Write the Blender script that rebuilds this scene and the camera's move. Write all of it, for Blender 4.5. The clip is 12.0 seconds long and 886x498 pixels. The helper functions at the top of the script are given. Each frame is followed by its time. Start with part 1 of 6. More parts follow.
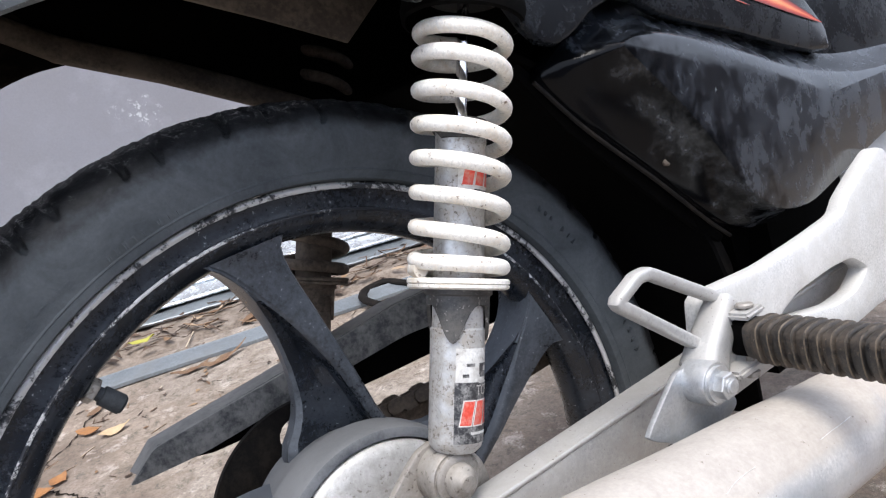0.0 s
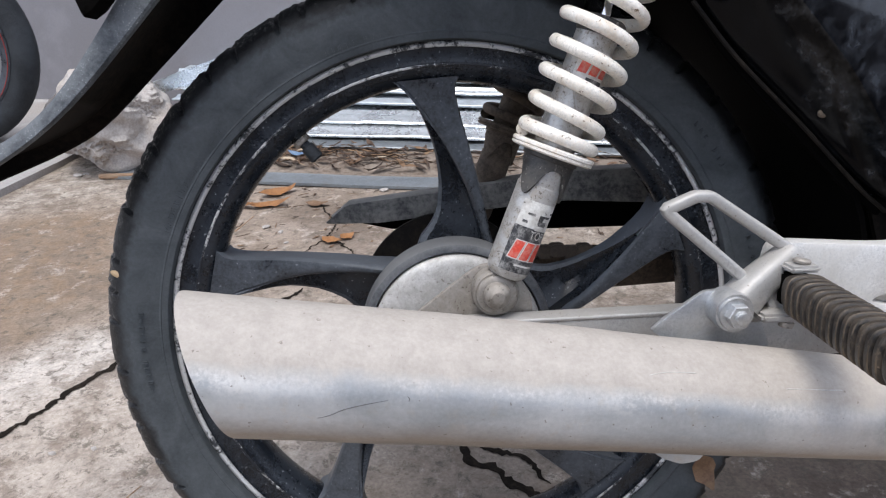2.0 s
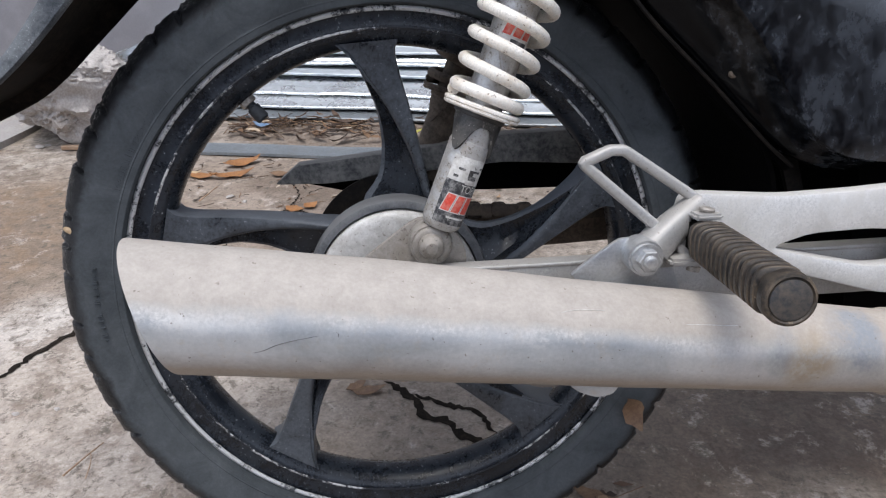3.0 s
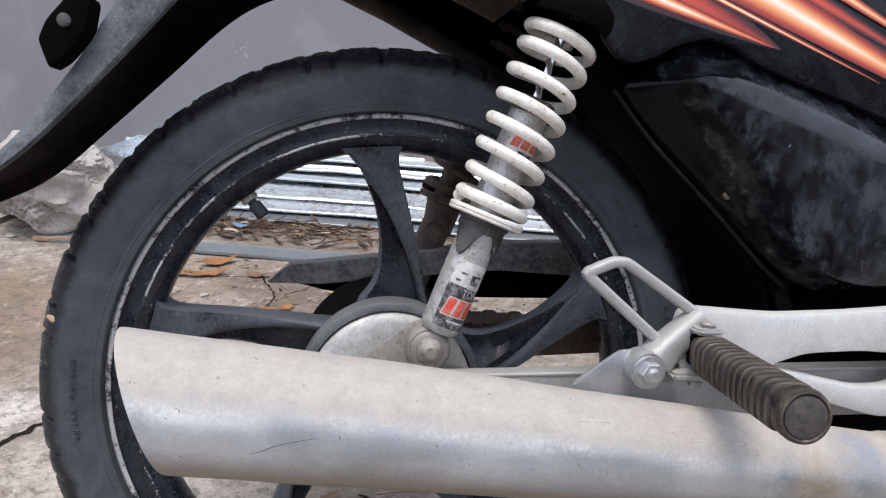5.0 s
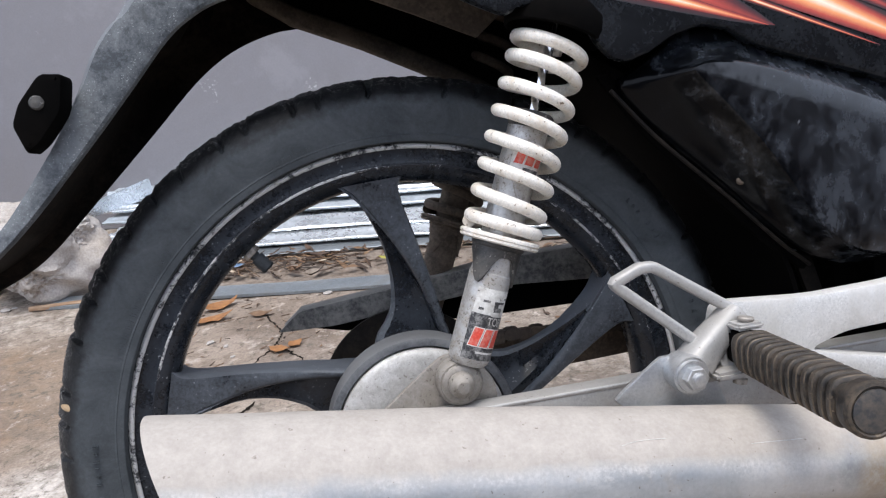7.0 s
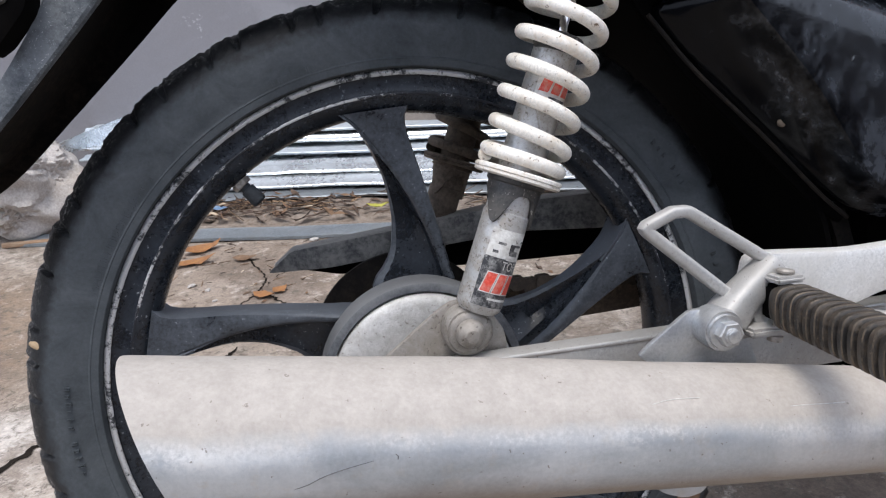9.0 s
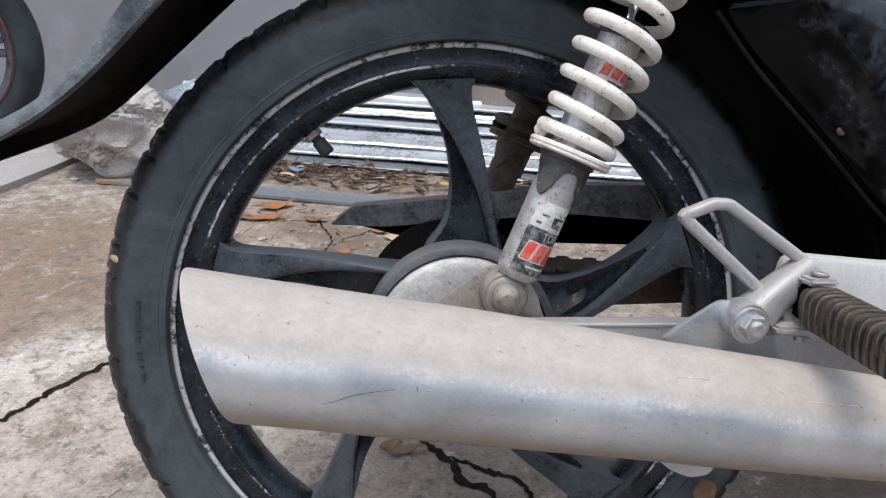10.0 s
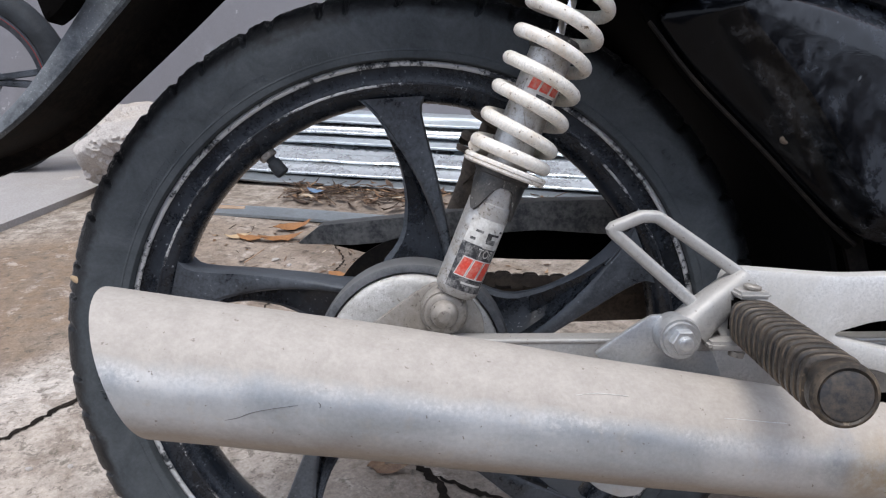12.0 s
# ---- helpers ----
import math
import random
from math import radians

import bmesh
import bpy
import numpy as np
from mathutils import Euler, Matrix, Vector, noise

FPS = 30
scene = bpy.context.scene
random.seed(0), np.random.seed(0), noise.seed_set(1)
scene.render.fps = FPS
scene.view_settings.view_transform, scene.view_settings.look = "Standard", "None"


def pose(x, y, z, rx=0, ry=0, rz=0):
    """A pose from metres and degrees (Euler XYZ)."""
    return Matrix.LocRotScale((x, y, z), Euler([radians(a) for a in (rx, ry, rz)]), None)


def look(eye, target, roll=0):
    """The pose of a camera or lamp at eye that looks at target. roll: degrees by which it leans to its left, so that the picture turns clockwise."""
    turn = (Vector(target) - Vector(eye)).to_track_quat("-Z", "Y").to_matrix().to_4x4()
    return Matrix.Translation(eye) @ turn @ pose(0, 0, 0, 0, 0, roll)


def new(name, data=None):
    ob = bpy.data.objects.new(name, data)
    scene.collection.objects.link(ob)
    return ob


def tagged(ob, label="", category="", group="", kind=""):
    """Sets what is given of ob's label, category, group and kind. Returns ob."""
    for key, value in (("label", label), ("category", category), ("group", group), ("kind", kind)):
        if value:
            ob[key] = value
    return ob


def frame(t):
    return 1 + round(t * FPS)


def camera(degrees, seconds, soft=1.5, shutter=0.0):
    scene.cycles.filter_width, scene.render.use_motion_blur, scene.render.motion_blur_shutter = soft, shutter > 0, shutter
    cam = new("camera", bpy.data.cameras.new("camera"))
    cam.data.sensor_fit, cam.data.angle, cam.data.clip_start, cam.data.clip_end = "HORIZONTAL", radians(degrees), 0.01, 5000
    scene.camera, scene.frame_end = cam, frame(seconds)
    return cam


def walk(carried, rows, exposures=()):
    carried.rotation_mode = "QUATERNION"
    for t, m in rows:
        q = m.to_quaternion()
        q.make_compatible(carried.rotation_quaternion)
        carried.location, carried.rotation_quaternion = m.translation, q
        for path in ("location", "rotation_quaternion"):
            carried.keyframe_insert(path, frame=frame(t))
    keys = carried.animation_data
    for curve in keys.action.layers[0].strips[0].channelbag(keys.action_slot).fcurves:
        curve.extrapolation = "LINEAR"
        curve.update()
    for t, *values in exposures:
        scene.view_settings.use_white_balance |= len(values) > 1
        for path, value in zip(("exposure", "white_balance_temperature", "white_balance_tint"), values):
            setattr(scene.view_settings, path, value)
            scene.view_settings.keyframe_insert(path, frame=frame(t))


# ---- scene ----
cam = camera(63.59, 12.0, soft=1.2)
ROWS = [
    (0.0, -0.1411, -0.3830, 0.5742, 72.36, 10.92, -36.31),
    (0.5, -0.1254, -0.3834, 0.5556, 69.26, 4.26, -28.55),
    (1.0, -0.0911, -0.4407, 0.5891, 67.13, 3.22, -16.13),
    (1.5, -0.0758, -0.5038, 0.5813, 68.70, 0.03, -8.47),
    (2.0, -0.0397, -0.5338, 0.5718, 66.26, 1.00, -3.91),
    (2.5, -0.0295, -0.5599, 0.5713, 60.87, 1.50, -3.26),
    (3.0, -0.0144, -0.5707, 0.5688, 64.32, 0.48, -5.82),
    (3.2, -0.0100, -0.5742, 0.5714, 65.97, 0.99, -7.91),
    (4.8, -0.0276, -0.5632, 0.5695, 73.06, -0.53, -8.78),
    (5.0, -0.0395, -0.5675, 0.5626, 73.25, -2.93, -7.46),
    (5.5, -0.0637, -0.5572, 0.5593, 71.88, -2.54, -5.84),
    (6.0, -0.0604, -0.5583, 0.5519, 73.18, -4.82, -4.92),
    (6.5, -0.0640, -0.5477, 0.5697, 74.61, 0.98, -10.68),
    (7.0, -0.0512, -0.5428, 0.5764, 73.43, 4.93, -10.42),
    (7.2, -0.0482, -0.5406, 0.5766, 73.17, 5.20, -11.34),
    (8.8, -0.0610, -0.4962, 0.5546, 69.14, 3.53, -11.65),
    (9.0, -0.0636, -0.5001, 0.5532, 69.76, 2.57, -11.10),
    (9.5, -0.0731, -0.5311, 0.5379, 68.05, -4.00, -5.12),
    (10.0, -0.0530, -0.5334, 0.5466, 68.86, -2.10, -3.46),
    (10.5, -0.0173, -0.5454, 0.5532, 70.35, -2.21, -5.08),
    (11.0, 0.0224, -0.5491, 0.5415, 71.48, -2.39, 0.82),
    (11.5, 0.0287, -0.5404, 0.5499, 71.40, 1.70, 0.12),
    (12.0, 0.0183, -0.5367, 0.5463, 70.36, -0.21, -0.43),
]
EXPOSURES = [(0.0, 1.05), (0.5, 1.13), (1.0, 0.70), (1.5, 0.70), (2.0, 0.53), (3.0, 0.43), (5.0, 0.54), (6.0, 0.5), (7.0, 0.65), (9.0, 0.54), (12.0, 0.43)]
walk(cam, [(t, pose(x, y, z, rx, ry, rz)) for t, x, y, z, rx, ry, rz in ROWS], EXPOSURES)
# exposure and daylight: overcast sky, soft sun from above and behind the camera
world = bpy.data.worlds.new("overcast_sky")
scene.world = world
world.use_nodes = True
wt = world.node_tree
sky = wt.nodes.new("ShaderNodeTexSky")
sky.sky_type = "NISHITA"
sky.sun_disc = False
sky.sun_elevation, sky.sun_rotation = radians(72), radians(206)
sky.air_density, sky.dust_density, sky.ozone_density = 1.0, 4.0, 1.0
pale = wt.nodes.new("ShaderNodeMixRGB")
pale.inputs[0].default_value = 0.72
pale.inputs[2].default_value = (6.45, 7.1, 8.65, 1)
wt.links.new(sky.outputs[0], pale.inputs[1])
wt.links.new(pale.outputs[0], wt.nodes["Background"].inputs[0])
wt.nodes["Background"].inputs[1].default_value = 0.15
sun = new("sun", bpy.data.lights.new("sun", "SUN"))
sun.data.energy, sun.data.angle, sun.data.color = 1.6, radians(25), (1.0, 0.965, 0.92)
sun.matrix_world = look((-0.7, -1.3, 5.0), (0, 0.2, 0))


# ---- materials ----
def nodes_of(name):
    m = bpy.data.materials.new(name)
    m.use_nodes = True
    return m, m.node_tree, m.node_tree.nodes["Principled BSDF"]


def add_noise(nt, scale, detail=6.0, rough=0.6, vec=None, distortion=0.0):
    n = nt.nodes.new("ShaderNodeTexNoise")
    n.inputs["Scale"].default_value, n.inputs["Detail"].default_value = scale, detail
    n.inputs["Roughness"].default_value, n.inputs["Distortion"].default_value = rough, distortion
    if vec is not None:
        nt.links.new(vec, n.inputs["Vector"])
    return n.outputs["Fac"]


def ramp(nt, fac, stops):
    r = nt.nodes.new("ShaderNodeValToRGB")
    el = r.color_ramp.elements
    while len(el) < len(stops):
        el.new(0.5)
    for e, (p, c) in zip(el, stops):
        e.position = p
        e.color = (c, c, c, 1) if isinstance(c, (int, float)) else (*c, 1)
    nt.links.new(fac, r.inputs[0])
    return r.outputs[0]


def mix(nt, fac, a, b, mode="MIX"):
    n = nt.nodes.new("ShaderNodeMixRGB")
    n.blend_type = mode
    for i, (sock, v) in enumerate(zip(n.inputs, (fac, a, b))):
        if isinstance(v, (int, float)):
            sock.default_value = v if i == 0 else (v, v, v, 1)
        elif isinstance(v, tuple):
            sock.default_value = (*v, 1)
        else:
            nt.links.new(v, sock)
    return n.outputs[0]


def coords(nt, stretch=None):
    tc = nt.nodes.new("ShaderNodeTexCoord").outputs["Object"]
    if stretch is None:
        return tc
    mp = nt.nodes.new("ShaderNodeMapping")
    mp.inputs["Scale"].default_value = stretch
    nt.links.new(tc, mp.inputs["Vector"])
    return mp.outputs[0]


def bump(nt, bsdf, height, strength=0.3, distance=0.001):
    b = nt.nodes.new("ShaderNodeBump")
    b.inputs["Strength"].default_value, b.inputs["Distance"].default_value = strength, distance
    nt.links.new(height, b.inputs["Height"])
    nt.links.new(b.outputs[0], bsdf.inputs["Normal"])


def surface(name, base, dirt=None, amount=0.5, rough=(0.4, 0.7), metal=0.0, grain=300.0, patch=25.0, relief=0.2, stretch=None, spots=None, depth=0.0006, settle=None, hairs=None, shine=0.5):
    """A paint, rubber or metal with patches of dirt, fine grain, specks, hairline scratches and dust that has settled on what faces up."""
    m, nt, p = nodes_of(name)
    v = coords(nt, stretch)
    big = add_noise(nt, patch, 9, 0.7, v, 0.3)
    small = add_noise(nt, grain, 5, 0.7, v)
    wide = add_noise(nt, patch * 0.3, 4, 0.6, v)
    tone = mix(nt, ramp(nt, small, [(0.25, 0.0), (0.75, 1.0)]), tuple(c * 0.68 for c in base), tuple(min(1, c * 1.22) for c in base))
    tone = mix(nt, 0.45, tone, ramp(nt, wide, [(0.3, 0.32), (0.7, 0.68)]), "OVERLAY")
    rr, mm = rough[0], metal
    if dirt is not None:
        mask = ramp(nt, mix(nt, 0.3, big, small), [(0.56 - 0.22 * amount, 0.0), (0.66 - 0.12 * amount, min(1.0, amount * 1.3))])
        tone = mix(nt, mask, tone, dirt)
        rr = mix(nt, mask, rr, rough[1])
        mm = mix(nt, mask, mm, metal * 0.35)
    if settle is not None:
        colour, share, low, high = (*settle, 0.34, 0.60)[:4] if len(settle) == 2 else settle
        up = nt.nodes.new("ShaderNodeSeparateXYZ")
        nt.links.new(nt.nodes.new("ShaderNodeNewGeometry").outputs["Normal"], up.inputs[0])
        top = ramp(nt, mix(nt, 0.35, up.outputs["Z"], big), [(low, 0.0), (high, share)])
        tone = mix(nt, top, tone, colour)
        rr = mix(nt, top, rr, 0.8)
        mm = mix(nt, top, mm, 0.0)
    if spots is not None:
        colour, size, share = spots
        near_patch = ramp(nt, big, [(0.42, 0.0), (0.6, 1.0)])
        sp = mix(nt, near_patch, 0.0, ramp(nt, add_noise(nt, size, 3, 0.55, v), [(1 - share, 0.0), (1 - share + 0.04, 1.0)]))
        tone = mix(nt, sp, tone, colour)
    if hairs is not None:
        colour, size = hairs
        for k in range(2):
            h = add_noise(nt, size * (1 + 0.7 * k), 1.5, 0.4, coords(nt, ((1, 1, 0.35), (0.3, 1, 1))[k]), 1.2)
            hm = mix(nt, ramp(nt, add_noise(nt, 24 + 9 * k, 3, 0.6, v), [(0.5, 0.0), (0.6, 0.8)]), 0.0, ramp(nt, h, [(0.488, 0.0), (0.4985, 1.0), (0.5015, 1.0), (0.512, 0.0)]))
            tone = mix(nt, hm, tone, colour)
    nt.links.new(tone, p.inputs["Base Color"])
    for sock, val in (("Roughness", rr), ("Metallic", mm)):
        if isinstance(val, (int, float)):
            p.inputs[sock].default_value = val
        else:
            nt.links.new(val, p.inputs[sock])
    p.inputs["Specular IOR Level"].default_value = shine
    bump(nt, p, mix(nt, 0.5, small, big), relief, depth)
    return m


rubber = surface("tyre_rubber", (0.016, 0.0185, 0.0215), (0.046, 0.052, 0.059), 0.6, (0.6, 0.85), grain=420, patch=11, relief=0.35, shine=0.3)


def tyre_surface():
    """Sidewalls bleached and dusty, worn shoulders black with grit in them."""
    m, nt, p = nodes_of("worn_tyre_rubber")
    v = coords(nt)
    flat = nt.nodes.new("ShaderNodeVectorMath")
    flat.operation = "MULTIPLY_ADD"
    nt.links.new(v, flat.inputs[0])
    flat.inputs[1].default_value, flat.inputs[2].default_value = (1, 0, 1), (0, 0, -0.2768)
    reach = nt.nodes.new("ShaderNodeVectorMath")
    reach.operation = "LENGTH"
    nt.links.new(flat.outputs[0], reach.inputs[0])
    radius = nt.nodes.new("ShaderNodeMapRange")
    radius.inputs["From Min"].default_value, radius.inputs["From Max"].default_value = 0.225, 0.285
    nt.links.new(reach.outputs["Value"], radius.inputs["Value"])
    soft, fine, mid = add_noise(nt, 26, 7, 0.7, v, 0.6), add_noise(nt, 420, 5, 0.7, v), add_noise(nt, 110, 6, 0.65, v)
    dust = mix(nt, ramp(nt, soft, [(0.3, 0.0), (0.7, 1.0)]), (0.036, 0.043, 0.049), (0.082, 0.092, 0.100))
    worn = mix(nt, ramp(nt, mid, [(0.4, 0.0), (0.7, 1.0)]), (0.0055, 0.006, 0.007), (0.020, 0.021, 0.023))
    edge = mix(nt, 0.42, radius.outputs[0], mix(nt, 0.35, soft, mid))
    tone = mix(nt, ramp(nt, edge, [(0.515, 0.0), (0.60, 1.0)]), dust, worn)
    grit = mix(nt, ramp(nt, edge, [(0.64, 0.0), (0.70, 1.0)]), 0.0, mix(nt, ramp(nt, add_noise(nt, 38, 4, 0.6, v), [(0.40, 0.0), (0.54, 1.0)]), 0.0, ramp(nt, add_noise(nt, 330, 8, 0.8, v), [(0.535, 0.0), (0.585, 0.8)])))
    tone = mix(nt, grit, tone, (0.42, 0.41, 0.39))
    tone = mix(nt, 0.3, tone, ramp(nt, fine, [(0.3, 0.3), (0.7, 0.7)]), "OVERLAY")
    nt.links.new(tone, p.inputs["Base Color"])
    nt.links.new(ramp(nt, edge, [(0.5, 0.8), (0.62, 0.5)]), p.inputs["Roughness"])
    p.inputs["Specular IOR Level"].default_value = 0.32
    bump(nt, p, mix(nt, 0.5, fine, mid), 0.55, 0.0012)
    return m


tyre_mat = tyre_surface()

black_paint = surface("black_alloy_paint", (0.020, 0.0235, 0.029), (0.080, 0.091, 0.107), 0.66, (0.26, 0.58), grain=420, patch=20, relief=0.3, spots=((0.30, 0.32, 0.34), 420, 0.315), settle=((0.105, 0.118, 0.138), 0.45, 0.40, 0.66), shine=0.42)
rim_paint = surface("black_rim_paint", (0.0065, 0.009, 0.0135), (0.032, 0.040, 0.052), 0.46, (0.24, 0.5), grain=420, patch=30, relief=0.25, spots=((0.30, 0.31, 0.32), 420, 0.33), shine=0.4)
hub_paint = surface("dusty_black_hub", (0.056, 0.061, 0.069), (0.128, 0.134, 0.144), 0.68, (0.45, 0.72), grain=360, patch=34, relief=0.3, settle=((0.165, 0.168, 0.172), 0.65, 0.32, 0.60), shine=0.3)
black_plastic = surface("black_plastic", (0.0022, 0.0027, 0.0038), (0.009, 0.0115, 0.0155), 0.5, (0.22, 0.5), grain=420, patch=18, relief=0.3, spots=((0.06, 0.065, 0.07), 420, 0.33), settle=((0.045, 0.052, 0.066), 0.35), shine=0.34)
dusty_plastic = surface("dusty_grey_plastic", (0.036, 0.042, 0.049), (0.125, 0.138, 0.150), 0.68, (0.45, 0.7), grain=420, patch=46, relief=0.4, spots=((0.36, 0.38, 0.39), 900, 0.37), settle=((0.19, 0.20, 0.212), 0.5, 0.28, 0.54), shine=0.35)


def cover_surface():
    """Black plastic; the outer panel is scuffed and dusty in blotches that run down it, the back facet's shade is put
    in as deeper black and less gloss.
    """
    m, nt, p = nodes_of("scuffed_cover_plastic")
    v = coords(nt)
    blotch, haze, fine = add_noise(nt, 62, 8, 0.68, coords(nt, (1, 1, 0.7)), 0.15), add_noise(nt, 11, 5, 0.6, v, 0.4), add_noise(nt, 420, 4, 0.7, v)
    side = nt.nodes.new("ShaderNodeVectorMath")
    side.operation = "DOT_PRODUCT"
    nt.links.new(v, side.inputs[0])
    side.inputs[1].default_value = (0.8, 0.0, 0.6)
    # splits outer panel from back facet, which is painted as dark as its shade
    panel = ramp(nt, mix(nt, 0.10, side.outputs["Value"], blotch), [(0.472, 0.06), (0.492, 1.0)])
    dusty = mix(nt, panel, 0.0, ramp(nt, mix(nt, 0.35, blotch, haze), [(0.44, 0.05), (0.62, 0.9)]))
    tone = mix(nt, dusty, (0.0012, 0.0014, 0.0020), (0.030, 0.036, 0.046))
    nick = mix(nt, ramp(nt, add_noise(nt, 40, 3, 0.6, v), [(0.55, 0.0), (0.62, 1.0)]), 0.0, ramp(nt, add_noise(nt, 230, 3, 0.6, coords(nt, (1, 1, 0.4)), 0.8), [(0.67, 0.0), (0.71, 0.9)]))
    tone = mix(nt, mix(nt, panel, 0.0, nick), tone, (0.13, 0.14, 0.155))
    nt.links.new(tone, p.inputs["Base Color"])
    nt.links.new(mix(nt, dusty, 0.13, 0.42), p.inputs["Roughness"])
    # gloss is held down on the facet so that it stays as if shaded
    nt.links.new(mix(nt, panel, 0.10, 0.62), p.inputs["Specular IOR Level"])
    bump(nt, p, mix(nt, 0.4, blotch, fine), 0.35, 0.0006)
    return m


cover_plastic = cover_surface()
# near-black with hardly any sheen: the shade of inner gaps is in the colour
black_and_shade = surface("black_plastic_and_shade", (0.0016, 0.0015, 0.0015), (0.005, 0.0042, 0.0036), 0.4, (0.85, 0.95), grain=200, patch=12, relief=0.2, shine=0.04)
def silencer_coating():
    """Dull silver coating: beige dust lies on top, a crumbly pale edge to it, bluish metal below, the ground's brown
    reflection painted underneath.
    """
    m, nt, p = nodes_of("dull_silver_coating")
    v = coords(nt)
    slow, mid, fine = add_noise(nt, 16, 8, 0.65, v, 0.4), add_noise(nt, 75, 7, 0.7, v), add_noise(nt, 420, 4, 0.65, v)
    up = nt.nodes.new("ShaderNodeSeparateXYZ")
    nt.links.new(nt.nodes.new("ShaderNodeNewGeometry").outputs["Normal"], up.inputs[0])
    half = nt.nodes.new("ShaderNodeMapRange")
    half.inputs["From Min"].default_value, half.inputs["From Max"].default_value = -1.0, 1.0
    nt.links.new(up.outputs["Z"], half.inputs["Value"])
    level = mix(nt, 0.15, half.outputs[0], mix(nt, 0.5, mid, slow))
    metal = mix(nt, ramp(nt, slow, [(0.32, 0.0), (0.68, 1.0)]), (0.43, 0.458, 0.488), (0.60, 0.625, 0.645))
    metal = mix(nt, ramp(nt, mid, [(0.55, 0.0), (0.72, 0.5)]), metal, (0.50, 0.45, 0.38))
    streak = add_noise(nt, 24, 7, 0.65, coords(nt, (0.4, 1, 1)), 0.5)
    metal = mix(nt, ramp(nt, streak, [(0.48, 0.0), (0.66, 0.45)]), metal, (0.25, 0.288, 0.318))
    dust = mix(nt, ramp(nt, mid, [(0.3, 0.0), (0.7, 1.0)]), (0.345, 0.312, 0.278), (0.43, 0.392, 0.352))
    # brown reflection of the ground, painted on what faces down
    ground_reflection = mix(nt, mid, (0.21, 0.165, 0.122), (0.335, 0.28, 0.225))
    crumbs = mix(nt, ramp(nt, level, [(0.58, 0.0), (0.63, 1.0), (0.68, 1.0), (0.74, 0.0)]), 0.0, ramp(nt, mix(nt, 0.45, slow, mix(nt, 0.5, mid, fine)), [(0.50, 0.0), (0.58, 0.6)]))
    crumbs = mix(nt, ramp(nt, add_noise(nt, 9, 3, 0.5, v), [(0.40, 0.3), (0.52, 1.0)]), 0.0, crumbs)
    on_top = ramp(nt, level, [(0.62, 0.0), (0.76, 1.0)])
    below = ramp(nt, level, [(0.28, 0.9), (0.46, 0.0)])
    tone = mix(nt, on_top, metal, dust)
    tone = mix(nt, below, tone, ground_reflection)
    tone = mix(nt, crumbs, tone, (0.76, 0.75, 0.73))
    ahead = nt.nodes.new("ShaderNodeSeparateXYZ")
    nt.links.new(v, ahead.inputs[0])
    scorched = ramp(nt, mix(nt, 0.12, ahead.outputs["X"], slow), [(0.16, 0.0), (0.34, 0.55)])
    tone = mix(nt, scorched, tone, mix(nt, mid, (0.30, 0.245, 0.19), (0.42, 0.37, 0.315)))
    for place, radius, colour in (((0.285, -0.214, 0.2915), 0.019, (0.21, 0.24, 0.275)), ((0.287, -0.2245, 0.2755), 0.019, (0.21, 0.24, 0.275)), ((0.229, -0.228, 0.278), 0.015, (0.24, 0.255, 0.27)), ((0.252, -0.227, 0.2735), 0.019, (0.30, 0.225, 0.13))):
        away = nt.nodes.new("ShaderNodeVectorMath")
        away.operation = "DISTANCE"
        nt.links.new(mix(nt, 0.04, v, add_noise(nt, 30, 5, 0.6, v)), away.inputs[0])
        away.inputs[1].default_value = tuple(q * 0.96 + 0.02 for q in place)
        tone = mix(nt, mix(nt, ramp(nt, away.outputs["Value"], [(radius * 0.4, 0.7), (radius * 1.1, 0.0)]), 0.0, ramp(nt, mid, [(0.35, 0.3), (0.55, 1.0)])), tone, colour)
    specks = ramp(nt, add_noise(nt, 330, 2, 0.5, v), [(0.72, 0.0), (0.75, 0.7)])
    tone = mix(nt, specks, tone, (0.17, 0.145, 0.12))
    tone = mix(nt, 0.18, tone, ramp(nt, fine, [(0.3, 0.3), (0.7, 0.7)]), "OVERLAY")
    nt.links.new(tone, p.inputs["Base Color"])
    nt.links.new(mix(nt, mix(nt, 1.0, on_top, below, "ADD"), 0.62, 0.0), p.inputs["Metallic"])
    nt.links.new(mix(nt, on_top, ramp(nt, slow, [(0.3, 0.36), (0.7, 0.50)]), 0.72), p.inputs["Roughness"])
    bump(nt, p, mix(nt, crumbs, mix(nt, 0.4, slow, fine), mid), 0.35, 0.0009)
    return m


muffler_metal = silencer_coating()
alloy = surface("cast_alloy", (0.46, 0.455, 0.445), (0.30, 0.28, 0.255), 0.5, (0.40, 0.62), 0.55, grain=600, patch=32, relief=0.3, settle=((0.50, 0.475, 0.44), 0.35), spots=((0.13, 0.105, 0.085), 420, 0.33))
hanger_paint = surface("silver_hanger_paint", (0.62, 0.615, 0.60), (0.46, 0.44, 0.405), 0.45, (0.36, 0.6), 0.3, grain=600, patch=36, relief=0.22, settle=((0.58, 0.555, 0.515), 0.4))
zinc_plate = surface("zinc_plate", (0.48, 0.495, 0.51), (0.34, 0.32, 0.29), 0.4, (0.30, 0.5), 0.85, grain=500, patch=45, relief=0.15, settle=((0.45, 0.42, 0.38), 0.25))
hub_metal = surface("dusty_hub_alloy", (0.52, 0.515, 0.50), (0.29, 0.275, 0.255), 0.52, (0.42, 0.7), 0.35, grain=520, patch=95, relief=0.9, spots=((0.17, 0.15, 0.125), 300, 0.37), depth=0.0012)
